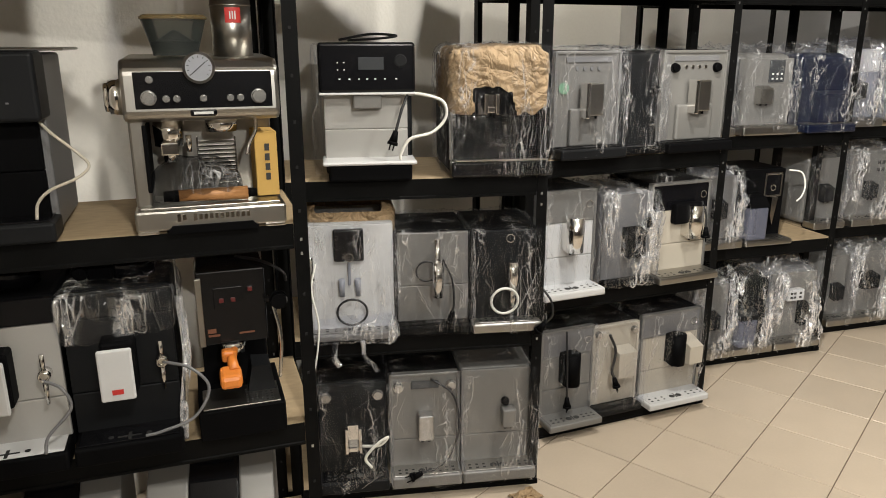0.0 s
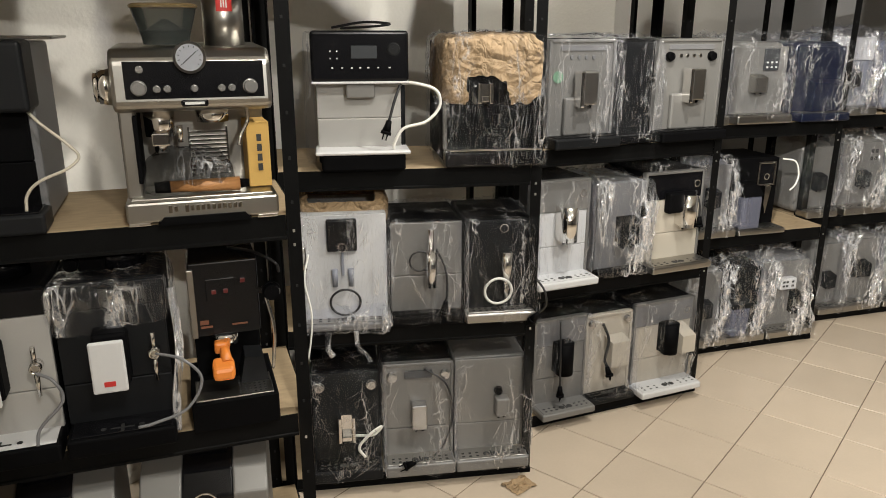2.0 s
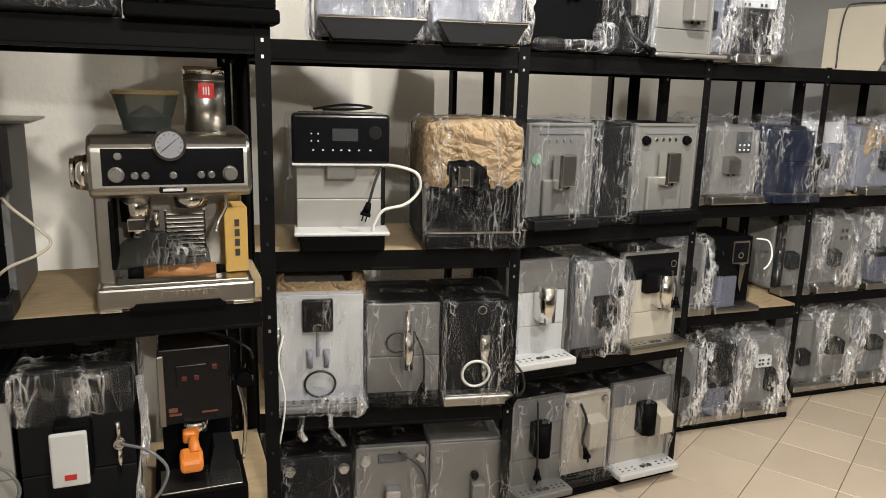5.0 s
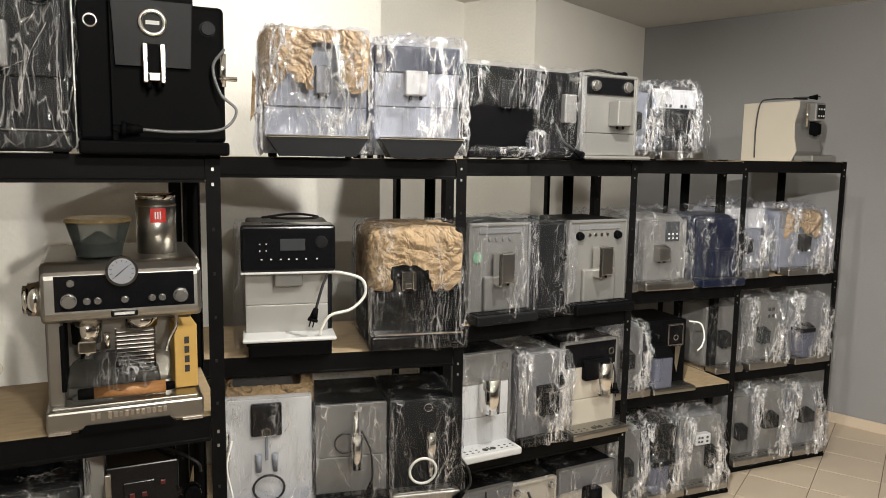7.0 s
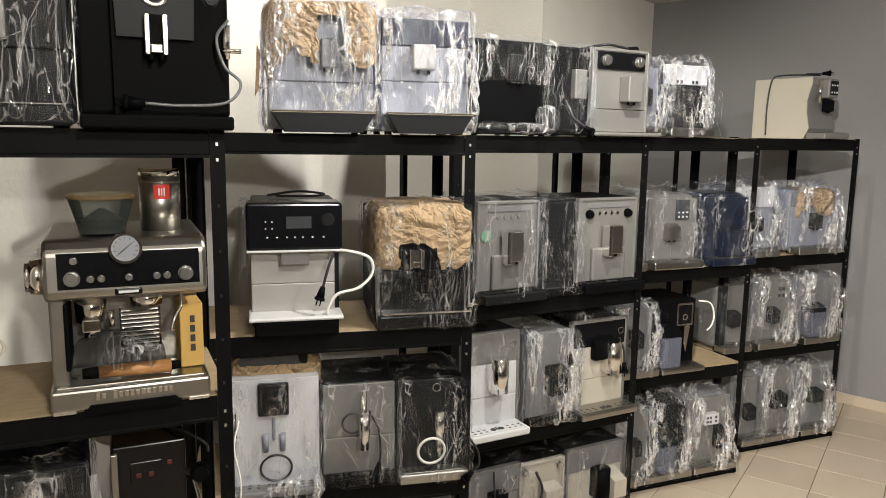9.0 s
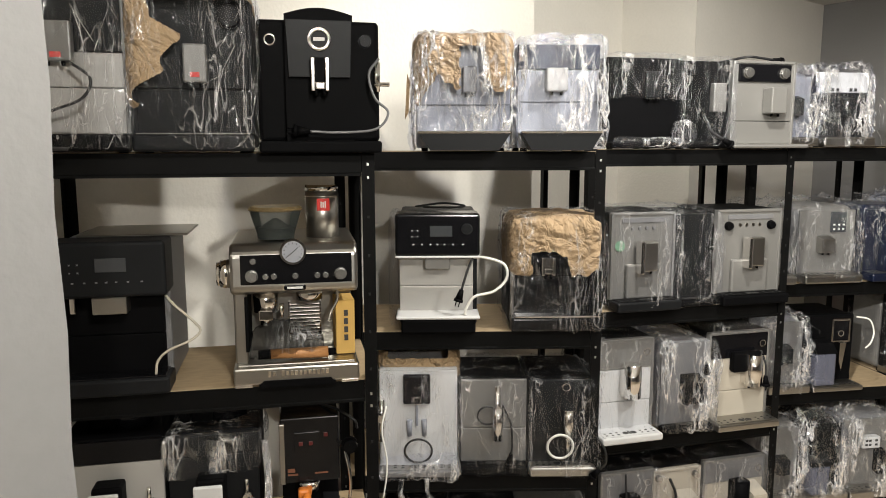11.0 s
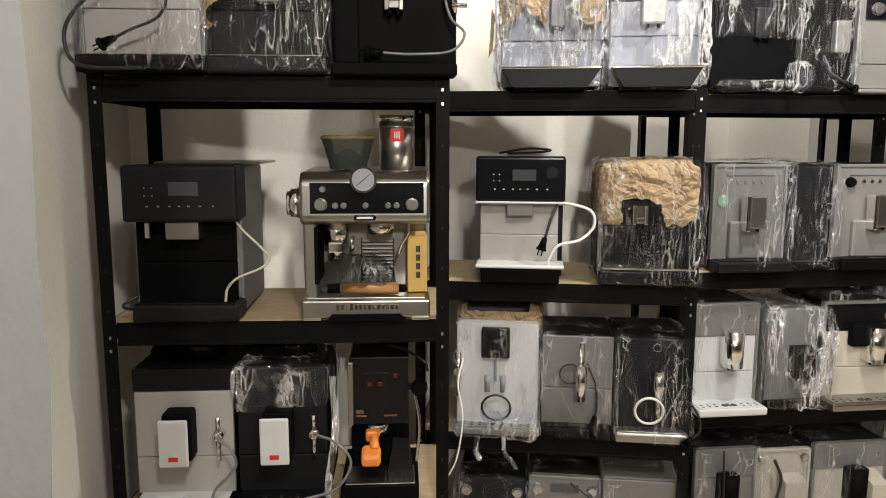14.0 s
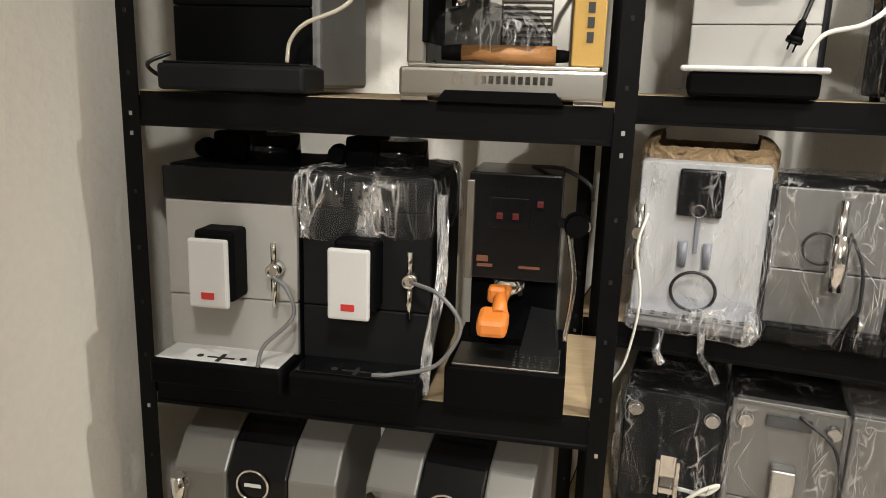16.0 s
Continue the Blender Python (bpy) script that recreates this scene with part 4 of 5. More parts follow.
# ------------------------------------------------- unit A, second shelf
def flap_machine(m, label, w, front, head_m, flap, tray_m, hoses, wrapped, seed):
    t = automat(m, label, w, 0.43, 0.38, 0.06, M_BLACK, front, None, 0.07, head_m, 0.165, dict(p=0.09, z=0.055, mat=M_BLACK, grate=tray_m, w=w, slots=False))
    bm = bm_new()
    box(bm, -0.028, 0.028, -0.002, 0.004, 0.0575, 0.0590)
    box(bm, -0.004, 0.004, -0.018, 0.020, 0.0575, 0.0592)
    for x in (-0.045, 0.045):
        cyl(bm, (x, 0.004, 0.0575), (x, 0.004, 0.0590), 0.007, 0.007, 14)
    part("grate_slot", bm, M_SLOT, t)
    bm = bm_new()
    box(bm, -0.045, 0.035, -0.005, 0.062, 0.175, 0.315, 0.008, 2)
    part("spout_block", bm, M_BLACK, t)
    bm = bm_new()
    box(bm, -0.052, 0.028, -0.018, -0.004, 0.165, 0.30, 0.005, 2)
    fl = part("spout_cover", bm, flap, t, "brushed metal outlet cover")
    bars(fl, "red_mark", [(-0.012, -0.0185, 0.19, 0.026, 0.013)], M_RED)
    steam_wand(t, w * 0.36, 0.058, 0.235, 0.125)
    hose(t, hoses, 0.004, M_CABLE_G)
    bm = bm_new()
    cyl(bm, (w * 0.12, 0.2, 0.428), (w * 0.12, 0.2, 0.485), 0.06, 0.056, 28)
    part("bean_lid", bm, M_GLOSS, t)
    bm = bm_new()
    box(bm, -w * 0.28, -w * 0.02, 0.15, 0.27, 0.428, 0.49, 0.008)
    part("water_lid", bm, M_BLACK, t)
    knob(t, -w * 0.33, 0.16, 0.455, 0.018, M_BLACK, 0.03)
    if wrapped:
        bm = bm_new()
        lump(bm, -w / 2 - 0.012, w / 2 + 0.014, 0.035, 0.38, 0.30, 0.435, 0.03, seed, 0.014, 18, True, 0.0)
        part("plastic_wrap", bm, M_WRAP_HEAVY, t, "crinkled film bunched round the top")
        bm = bm_new()
        for k in range(5):
            x = w / 2 + 0.012 + 0.004 * k
            tube(bm, [(x, 0.05, 0.40), (x + 0.006, 0.035, 0.25), (x - 0.012, 0.02, 0.12), (x - 0.02, 0.01, 0.02)], 0.003, 6)
        tagged(part("film_strand", bm, M_WRAP_HEAVY, t), kind="stuff")
    return t


flap_machine(spot("A", 1, 0.198), "stainless fronted coffee machine with metal outlet cover, uncovered", 0.276, M_PALE, M_GLOSS, M_WHITE, M_WHITE,
             [(0.095, 0.03, 0.225), (0.14, 0.0, 0.21), (0.155, -0.01, 0.16), (0.10, -0.02, 0.10), (0.09, -0.03, 0.06)], False, 41)
flap_machine(spot("A", 1, 0.475), "charcoal coffee machine with metal outlet cover and film round its top", 0.255, M_CHAR, M_CHAR, M_WHITE, M_GLOSS,
             [(0.095, 0.03, 0.235), (0.16, -0.01, 0.225), (0.20, -0.02, 0.17), (0.16, -0.03, 0.10), (0.08, -0.035, 0.075), (0.04, -0.035, 0.07)], True, 42)
# small lever style espresso machine with an orange handle
t = thing("espresso_machine", spot("A", 1, 0.755, 0.0), "small black espresso machine with an orange portafilter handle", "espresso machine", G)
bm = bm_new()
box(bm, -0.112, 0.112, -0.02, 0.25, 0.0, 0.085, 0.004)
part("base", bm, M_BLACK, t)
bm = bm_new()
box(bm, -0.10, 0.10, -0.012, 0.11, 0.085, 0.089, 0.001, 1)
for i in range(6):
    for j in range(6):
        cyl(bm, (0.015 + 0.013 * i, 0.004 + 0.015 * j, 0.089), (0.015 + 0.013 * i, 0.004 + 0.015 * j, 0.0896), 0.0035, 0.0035, 8, mat=1)
part("drip_grate", bm, [M_STAINLESS, M_DARKPRINT], t)
bm = bm_new()
box(bm, -0.09, 0.085, 0.07, 0.25, 0.235, 0.44, 0.004)
part("head", bm, M_GLOSS, t)
bm = bm_new()
box(bm, -0.094, -0.078, 0.062, 0.25, 0.235, 0.425, 0.002)
part("side_trim", bm, M_STAINLESS, t)
bm = bm_new()
box(bm, -0.09, 0.085, 0.15, 0.25, 0.085, 0.24, 0.003)
part("column", bm, M_BLACK, t)
M_SWITCH = material("dim_red_switch", (0.09, 0.01, 0.01), 0.3)
for x, z in ((-0.03, 0.36), (0.0, 0.36), (0.045, 0.385)):
    part("switch", box(bm_new(), x - 0.006, x + 0.006, 0.062, 0.068, z - 0.006, z + 0.006, 0.001), M_SWITCH, t)
part("switch_panel", box(bm_new(), -0.05, 0.025, 0.066, 0.071, 0.335, 0.395, 0.002), M_GLOSS, t)
bars(t, "maker_mark", [(-0.06, 0.0695, 0.275, 0.022, 0.012), (-0.055, 0.0695, 0.262, 0.03, 0.006), (0.03, 0.0695, 0.262, 0.04, 0.005)], material("worn_red_print", (0.16, 0.06, 0.03), 0.6))
bm = bm_new()
cyl(bm, (-0.01, 0.09, 0.235), (-0.01, 0.09, 0.205), 0.034, 0.034, 28)
part("brew_head", bm, M_CHROME, t)
bm = bm_new()
cyl(bm, (-0.008, 0.06, 0.222), (-0.014, 0.03, 0.205), 0.010, 0.010, 12)
box(bm, -0.042, -0.008, 0.020, 0.052, 0.200, 0.232, 0.007)
cyl(bm, (-0.018, 0.03, 0.215), (-0.014, -0.02, 0.19), 0.012, 0.016, 10)
side_prism(bm, [(0.0, 0.205), (-0.055, 0.192), (-0.060, 0.158), (-0.012, 0.168)], -0.052, 0.004, bevel=0.010)
part("portafilter_handle", bm, M_ORANGE, t, "bright orange plastic handle")
knob(t, 0.115, 0.05, 0.355, 0.022, M_BLACK, 0.03)
bm = bm_new()
cyl(bm, (0.082, 0.06, 0.355), (0.135, 0.03, 0.355), 0.009, 0.009, 12)
tube(bm, [(0.10, 0.05, 0.34), (0.115, 0.03, 0.25), (0.105, 0.02, 0.14)], 0.005)
part("steam_wand", bm, M_CHROME, t)
bm = bm_new()
prism(bm, [(0.02, 0.089), (0.095, 0.089), (0.085, 0.16), (0.035, 0.165)], 0.06, 0.14)
part("water_box", bm, M_CHAR, t)
plug_cable(t, [(0.02, 0.2, 0.44), (0.08, 0.10, 0.45), (0.13, 0.05, 0.43), (0.14, 0.06, 0.40)], 0.004, plug=False)

# ------------------------------------------------- unit A, bottom shelf: two wide machines with arched fronts
def arched(m, label, wing, w=0.36):
    t = thing("coffee_machine", m, label, "coffee machine", G)
    for x0, x1, mat, nm in ((-w / 2, -0.06, wing, "left_shell"), (-0.06, 0.075, M_GLOSS, "centre_column"), (0.075, w / 2, wing, "right_shell")):
        bm = bm_new()
        side_prism(bm, [(0.02, 0.0), (0.0, 0.12), (0.0, 0.33), (0.05, 0.385), (0.16, 0.43), (0.36, 0.43), (0.36, 0.0)], x0, x1, bevel=0.006)
        part(nm, bm, mat, t)
    bm = bm_new()
    ring(bm, (0.0, -0.004, 0.31), (0, 1, 0), 0.034, 0.003, 32, 6)
    part("badge_ring", bm, M_CHROME, t)
    bars(t, "badge_bar", [(0, -0.003, 0.31, 0.036, 0.008)], M_PRINT)
    bm = bm_new()
    for i in range(6):
        box(bm, -0.045, 0.06, 0.10 + 0.014 * i, 0.107 + 0.014 * i, 0.41 + 0.0035 * i, 0.420 + 0.0035 * i)
    part("vent_slats", bm, M_BLACK, t)
    bm = bm_new()
    cyl(bm, (-w / 2 + 0.03, -0.03, 0.27), (-w / 2 + 0.03, -0.03, 0.33), 0.016, 0.016, 18)
    cyl(bm, (-w / 2 + 0.03, -0.03, 0.30), (-w / 2 + 0.03, 0.02, 0.30), 0.012, 0.012, 14)
    part("steam_knob", bm, M_CHROME, t)
    bm = bm_new()
    box(bm, -w / 2 + 0.02, w / 2 - 0.02, -0.05, 0.02, 0.0, 0.05, 0.006)
    part("drip_tray", bm, M_BLACK, t)
    return t


arched(spot("A", 0, 0.245, 0.0), "silver coffee machine with black arched centre column", M_SILVER)
arched(spot("A", 0, 0.65, 0.0, -6), "black and silver coffee machine with arched top", M_SILVER, 0.34)

# ------------------------------------------------- unit B
def deep_tray(t, w):
    """A dark tray that narrows downwards, with a bright rim along its front edge."""
    bm = bm_new()
    prism(bm, [(-w * 0.36, 0.004), (w * 0.36, 0.004), (w * 0.48, 0.062), (-w * 0.48, 0.062)], -0.035, 0.065)
    tray = part("drip_tray", bm, M_CHAR, t)
    part("tray_rim", box(bm_new(), -w * 0.49, w * 0.49, -0.039, 0.066, 0.062, 0.069, 0.002, 1), M_CHROME, tray)


t = automat(spot("B", 3, 0.452, -0.01), "grey coffee machine under brown paper and layered clear film", 0.325, 0.37, 0.36, 0.06, M_GREY, M_BLUEGREY, None, 0.0, M_BLACK, 0.16, None,
            dict(x=0.02, z0=0.20, z1=0.29, w=0.05, d=0.04, style="slab", mat=M_GREY))
deep_tray(t, 0.325)
bm = bm_new()
prism(bm, [(-0.205, 0.11), (-0.192, 0.135), (-0.186, 0.24), (-0.196, 0.27), (-0.200, 0.19)], 0.06, 0.075)
part("paper_flap", bm, M_KRAFT, t, "torn flap of brown packing paper")
paper(t, -0.172, 0.172, 0.0, 0.33, 0.14, 0.402, 7, 0.45, 24, lambda c, k: not (c.y < 0.08 and abs(c.x - 0.03) < 0.04 + 0.02 * noise.noise(c * 20) and k < 0.8))
wrap(t, 0.325, 0.36, 0.385, 21, -0.01, M_WRAP_BLUE, 0.016, 0.03)
t = automat(spot("B", 3, 0.783, -0.01), "white and navy coffee machine in layered clear film", 0.285, 0.37, 0.36, 0.06, M_BLUEGREY, M_FROST, None, 0.09, M_NAVY, 0.17, None,
            dict(x=-0.01, z0=0.205, z1=0.285, w=0.075, d=0.04, style="slab", mat=M_PALE))
deep_tray(t, 0.285)
wrap(t, 0.285, 0.36, 0.375, 22, -0.01, M_WRAP_BLUE, 0.016, 0.02)

t = overhang(spot("B", 2, 0.36, 0.0), "white coffee machine with black touch head and white hose", M_BLACK, M_GLOSS, M_PALE, M_SILVER, None, M_CHAR, w=0.30)
bm = bm_new()
box(bm, -0.148, 0.15, -0.045, 0.10, 0.055, 0.068, 0.006, 3)
part("drip_tray", bm, M_WHITE, t, "white drip tray")
bm = bm_new()
box(bm, -0.13, 0.135, -0.035, 0.10, 0.002, 0.055, 0.008)
part("base", bm, M_BLACK, t)
bm = bm_new()
box(bm, -0.15, 0.15, -0.012, 0.10, 0.272, 0.279, 0.002)
part("trim", bm, M_WHITE, t)
knob(t, 0.104, -0.008, 0.375, 0.019, M_CHAR, 0.006)
hose(t, [(0.12, 0.02, 0.27), (0.17, -0.01, 0.272), (0.235, -0.02, 0.25), (0.245, -0.02, 0.20), (0.20, -0.03, 0.155), (0.13, -0.03, 0.135), (0.10, -0.03, 0.09), (0.098, -0.028, 0.07)], 0.0050, M_CABLE_W)
plug_cable(t, [(0.125, 0.0, 0.27), (0.105, -0.015, 0.225), (0.085, -0.025, 0.16)], 0.0045, plug=True)
plug_cable(t, [(-0.05, 0.2, 0.436), (0.05, 0.1, 0.442), (0.10, 0.08, 0.45), (0.02, 0.14, 0.455), (-0.08, 0.2, 0.438)], 0.004, plug=False)
bm = bm_new()
lump(bm, -0.175, -0.148, -0.01, 0.34, 0.02, 0.42, 0.012, 50, 0.012, 14, False, 0.0)
part("plastic_wrap", bm, M_WRAP, t, "film pushed back off the side")
t = automat(spot("B", 2, 0.787, 0.0), "dark coffee machine in film with brown paper over its head", 0.32, 0.40, 0.38, 0.05, M_BLACK, M_GLOSS, M_SATIN, 0.0, M_BLACK, 0.20, dict(p=0.05, z=0.055, mat=M_GLOSS, grate=M_STAINLESS),
            dict(x=-0.03, z0=0.205, z1=0.27, w=0.05, d=0.03, style="u", mat=M_CHROME), knobs=[(0.055, 0.335, 0.022, M_GLOSS), (-0.08, 0.265, 0.024, M_GLOSS)])
bm = bm_new()
box(bm, -0.15, 0.155, -0.005, 0.06, 0.058, 0.064, 0.002)
part("tray_rim", bm, M_CHROME, t)
paper(t, -0.168, 0.168, 0.012, 0.35, 0.19, 0.418, 9, 0.22, 24, lambda c, k: not (c.y < 0.1 and abs(c.x + 0.03) < 0.065 + 0.03 * noise.noise(c * 14) and k < 0.42 + 0.12 * noise.noise(c * 25)))
wrap(t, 0.32, 0.38, 0.405, 23, -0.005, M_WRAP, 0.014, 0.0)

tray2 = dict(p=0.06, z=0.045, mat=M_BLACK)
t = automat(spot("B", 1, 0.288, 0.0), "white coffee machine in bunched film with a black emblem panel", 0.285, 0.40, 0.37, 0.05, M_WHITE, M_WHITE, None, 0.0, M_BLACK, None, dict(p=0.05, z=0.03, mat=M_SILVER))
bm = bm_new()
box(bm, -0.055, 0.045, 0.028, 0.052, 0.275, 0.385, 0.006)
part("emblem_panel", bm, M_GLOSS, t, "gloss black square panel")
bm = bm_new()
ring(bm, (-0.005, 0.026, 0.29), (0, 1, 0), 0.014, 0.0015, 24, 6)
part("emblem_ring", bm, M_CHROME, t)
bm = bm_new()
box(bm, -0.010, 0.0, 0.035, 0.052, 0.19, 0.275, 0.002)
for s in (-1, 1):
    cyl(bm, (-0.005 + s * 0.027, 0.03, 0.215), (-0.005 + s * 0.027, 0.03, 0.155), 0.011, 0.009, 14)
part("milk_frother", bm, M_BLUEGREY, t)
bm = bm_new()
ring(bm, (0.0, 0.02, 0.10), (0, 1, 0.2), 0.050, 0.004, 32, 8)
part("hose_loop", bm, M_CABLE_B, t)
bm = bm_new()
cyl(bm, (-0.135, 0.02, 0.30), (-0.135, 0.02, 0.14), 0.014, 0.011, 16)
cyl(bm, (-0.135, 0.02, 0.23), (-0.135, 0.0, 0.23), 0.016, 0.014, 14)
part("steam_wand", bm, M_CHROME, t)
hose(t, [(-0.115, 0.0, 0.28), (-0.13, -0.03, 0.20), (-0.112, -0.045, 0.08), (-0.13, -0.05, -0.06), (-0.16, -0.05, -0.13)], 0.0032, M_CABLE_W)
wrap(t, 0.285, 0.37, 0.39, 24, 0.01, M_WRAP, 0.012, 0.0, lift=0.01)
bm = bm_new()
lump(bm, -0.155, 0.15, -0.035, 0.10, -0.005, 0.075, 0.03, 61, 0.022, 18, False, 0.05)
part("loose_film", bm, M_WRAP_BLUE, t, "bunched clear film")
bm = bm_new()
tube(bm, [(0.03, -0.04, 0.02), (0.035, -0.055, -0.03), (0.06, -0.055, -0.06), (0.075, -0.055, -0.09)], 0.008, 8)
tube(bm, [(-0.06, -0.04, 0.02), (-0.065, -0.055, -0.03), (-0.05, -0.055, -0.06)], 0.010, 8)
tagged(part("film_tail", bm, M_WRAP_BLUE, t), kind="stuff")
paper(t, -0.15, 0.155, 0.085, 0.34, 0.30, 0.455, 10, 0.3, 20, lambda c, k: k > 0.35 and not (abs(c.x) < 0.11 and k > 0.85))
t = automat(spot("B", 1, 0.568, 0.0), "silver coffee machine in clear film with a chrome milk spout", 0.245, 0.36, 0.36, 0.06, M_BLACK, M_SILVER, None, 0.0, M_BLACK, 0.17, dict(p=0.055, z=0.04, mat=M_BLACK, grate=M_BLACK))
bm = bm_new()
cyl(bm, (0.012, 0.035, 0.34), (0.012, 0.035, 0.145), 0.010, 0.013, 18)
cyl(bm, (0.012, 0.022, 0.265), (0.012, 0.022, 0.14), 0.020, 0.020, 22)
part("milk_spout", bm, M_CHROME, t)
bm = bm_new()
ring(bm, (-0.025, 0.03, 0.23), (0, 1, 0.1), 0.036, 0.0035, 28, 8)
part("hose_loop", bm, M_CABLE_B, t)
plug_cable(t, [(0.03, 0.03, 0.27), (0.06, 0.02, 0.20), (0.065, 0.01, 0.12), (0.06, 0.01, 0.09)], 0.004)
wrap(t, 0.245, 0.36, 0.36, 25, 0.0, M_WRAP, 0.012, 0.0)
t = automat(spot("B", 1, 0.82, 0.0), "charcoal coffee machine in film with chrome spout and pale hose", 0.24, 0.36, 0.37, 0.05, M_BLACK, M_CHAR, None, 0.0, M_BLACK, None, dict(p=0.055, z=0.04, mat=M_STAINLESS))
bm = bm_new()
cyl(bm, (0.02, 0.02, 0.255), (0.02, 0.02, 0.15), 0.020, 0.020, 22)
cyl(bm, (0.02, 0.02, 0.15), (0.02, 0.02, 0.09), 0.012, 0.009, 16)
part("milk_spout", bm, M_CHROME, t)
bm = bm_new()
ring(bm, (-0.012, 0.0, 0.12), (0, 1, 0.1), 0.047, 0.0045, 30, 8)
part("hose_loop", bm, M_CABLE_W, t)
bm = bm_new()
ring(bm, (0.015, 0.045, 0.33), (0, 1, 0), 0.014, 0.0014, 24, 6)
part("emblem_ring", bm, M_CHROME, t)
wrap(t, 0.24, 0.37, 0.355, 26, -0.005, M_WRAP, 0.013, 0.0)
plug_cable(t, [(0.12, -0.01, 0.16), (0.145, -0.03, 0.12), (0.15, -0.03, 0.07), (0.13, -0.02, 0.04)], 0.004)

for uc, w_, h_, label, body, front, frm, sd, kind in (
        (0.275, 0.24, 0.40, "dark coffee machine in clear film with a square outlet", M_BLACK, M_CHAR, None, 27, 0),
        (0.535, 0.25, 0.42, "silver coffee machine in clear film with a wide drip tray", M_BLACK, M_SILVER, M_SILVER, 28, 1),
        (0.80, 0.265, 0.42, "silver coffee machine tightly wrapped in clear film", M_SILVER, M_SILVER, None, 29, 2)):
    t = automat(spot("B", 0, uc, 0.0), label, w_, h_, 0.36, 0.06, body, front, frm, 0.0, M_BLACK, 0.16, dict(p=0.08, z=0.05, mat=(M_CHAR, M_SILVER, M_SILVER)[kind], grate=(M_BLACK, M_STAINLESS, M_STAINLESS)[kind]),
                dict(x=(0.0, 0.0, 0.04)[kind], z0=(0.14, 0.17, 0.20)[kind], z1=(0.24, 0.27, 0.27)[kind], w=(0.06, 0.055, 0.05)[kind], d=0.045, style=("u", "slab", "slab")[kind], mat=(M_CHROME, M_SATIN, M_SILVER)[kind]),
                knobs=[(-w_ * 0.38, h_ - 0.05, 0.017), (w_ * 0.38, h_ - 0.05, 0.017)] if kind < 2 else [(0.03, h_ - 0.13, 0.014, M_BLACK)], screen=(0, h_ - 0.045, 0.1, 0.03) if kind == 1 else None)
    if kind == 0:
        bm = bm_new()
        tube(bm, [(0.03, 0.0, 0.18), (0.09, -0.02, 0.19), (0.12, -0.02, 0.22), (0.08, -0.03, 0.20), (0.04, -0.03, 0.15), (0.06, -0.03, 0.11)], 0.005)
        part("milk_hose", bm, M_CABLE_W, t)
    if kind == 1:
        plug_cable(t, [(0.02, 0.05, 0.40), (0.10, 0.02, 0.34), (0.115, 0.01, 0.20), (0.06, -0.01, 0.09), (-0.02, -0.02, 0.065)], 0.004)
    wrap(t, w_, 0.36, h_, sd, -0.02, M_WRAP, 0.013, 0.06)

# ------------------------------------------------- unit C
# top
t = automat(spot("C", 3, 0.245), "black coffee machine in torn clear film", 0.315, 0.36, 0.36, 0.05, M_BLACK, M_BLACK, None, 0.0, M_BLACK, None, dict(p=0.04, z=0.03, mat=M_BLACK, grate=M_BLACK),
            dict(x=0.03, z0=0.20, z1=0.305, w=0.075, d=0.02, style="slab", mat=M_CHAR), knobs=[(-0.09, 0.32, 0.015)])
wrap(t, 0.315, 0.36, 0.355, 31, 0.0, M_WRAP, 0.012, 0.0, lift=0.185)
bm = bm_new()
lump(bm, 0.11, 0.19, -0.04, 0.03, 0.02, 0.11, 0.03, 71, 0.02, 12)
part("loose_film", bm, M_WRAP_BLUE, t)
bm = bm_new()
lump(bm, -0.15, 0.14, -0.04, 0.02, 0.008, 0.05, 0.018, 72, 0.012, 14)
part("loose_film", bm, M_WRAP_BLUE, t)
t = automat(spot("C", 3, 0.515), "black coffee machine with grey outlet plate, wrapped in film", 0.235, 0.355, 0.36, 0.05, M_BLACK, M_BLACK, None, 0.0, M_BLACK, None, dict(p=0.04, z=0.03, mat=M_BLACK, grate=M_BLACK),
            dict(x=0.055, z0=0.15, z1=0.265, w=0.06, d=0.03, style="slab", mat=M_SILVER), knobs=[(-0.08, 0.28, 0.013), (-0.08, 0.325, 0.013), (0.095, 0.325, 0.013)])
plug_cable(t, [(-0.02, 0.02, 0.14), (-0.01, 0.0, 0.10), (0.0, -0.01, 0.07), (0.05, -0.015, 0.04)], 0.006)
wrap(t, 0.235, 0.36, 0.352, 32, 0.0, M_WRAP, 0.008, 0.0)
t = automat(spot("C", 3, 0.795), "silver coffee machine with black strip and two chrome dials", 0.30, 0.36, 0.38, 0.05, M_BLACK, M_SILVER, M_SILVER, 0.0, M_GLOSS, 0.115, dict(p=0.075, z=0.02, mat=M_SILVER, slots=False, w=0.36),
            dict(x=0.035, z0=0.145, z1=0.25, w=0.075, d=0.06, style="slab", mat=M_SILVER))
bm = bm_new()
box(bm, -0.125, 0.125, 0.040, 0.052, 0.275, 0.345, 0.003)
part("control_strip", bm, M_GLOSS, t)
knob(t, -0.087, 0.040, 0.31, 0.021)
knob(t, 0.087, 0.040, 0.31, 0.021)
plug_cable(t, [(-0.12, 0.2, 0.365), (-0.05, 0.1, 0.38), (0.02, 0.09, 0.376), (0.07, 0.09, 0.37)], 0.005)

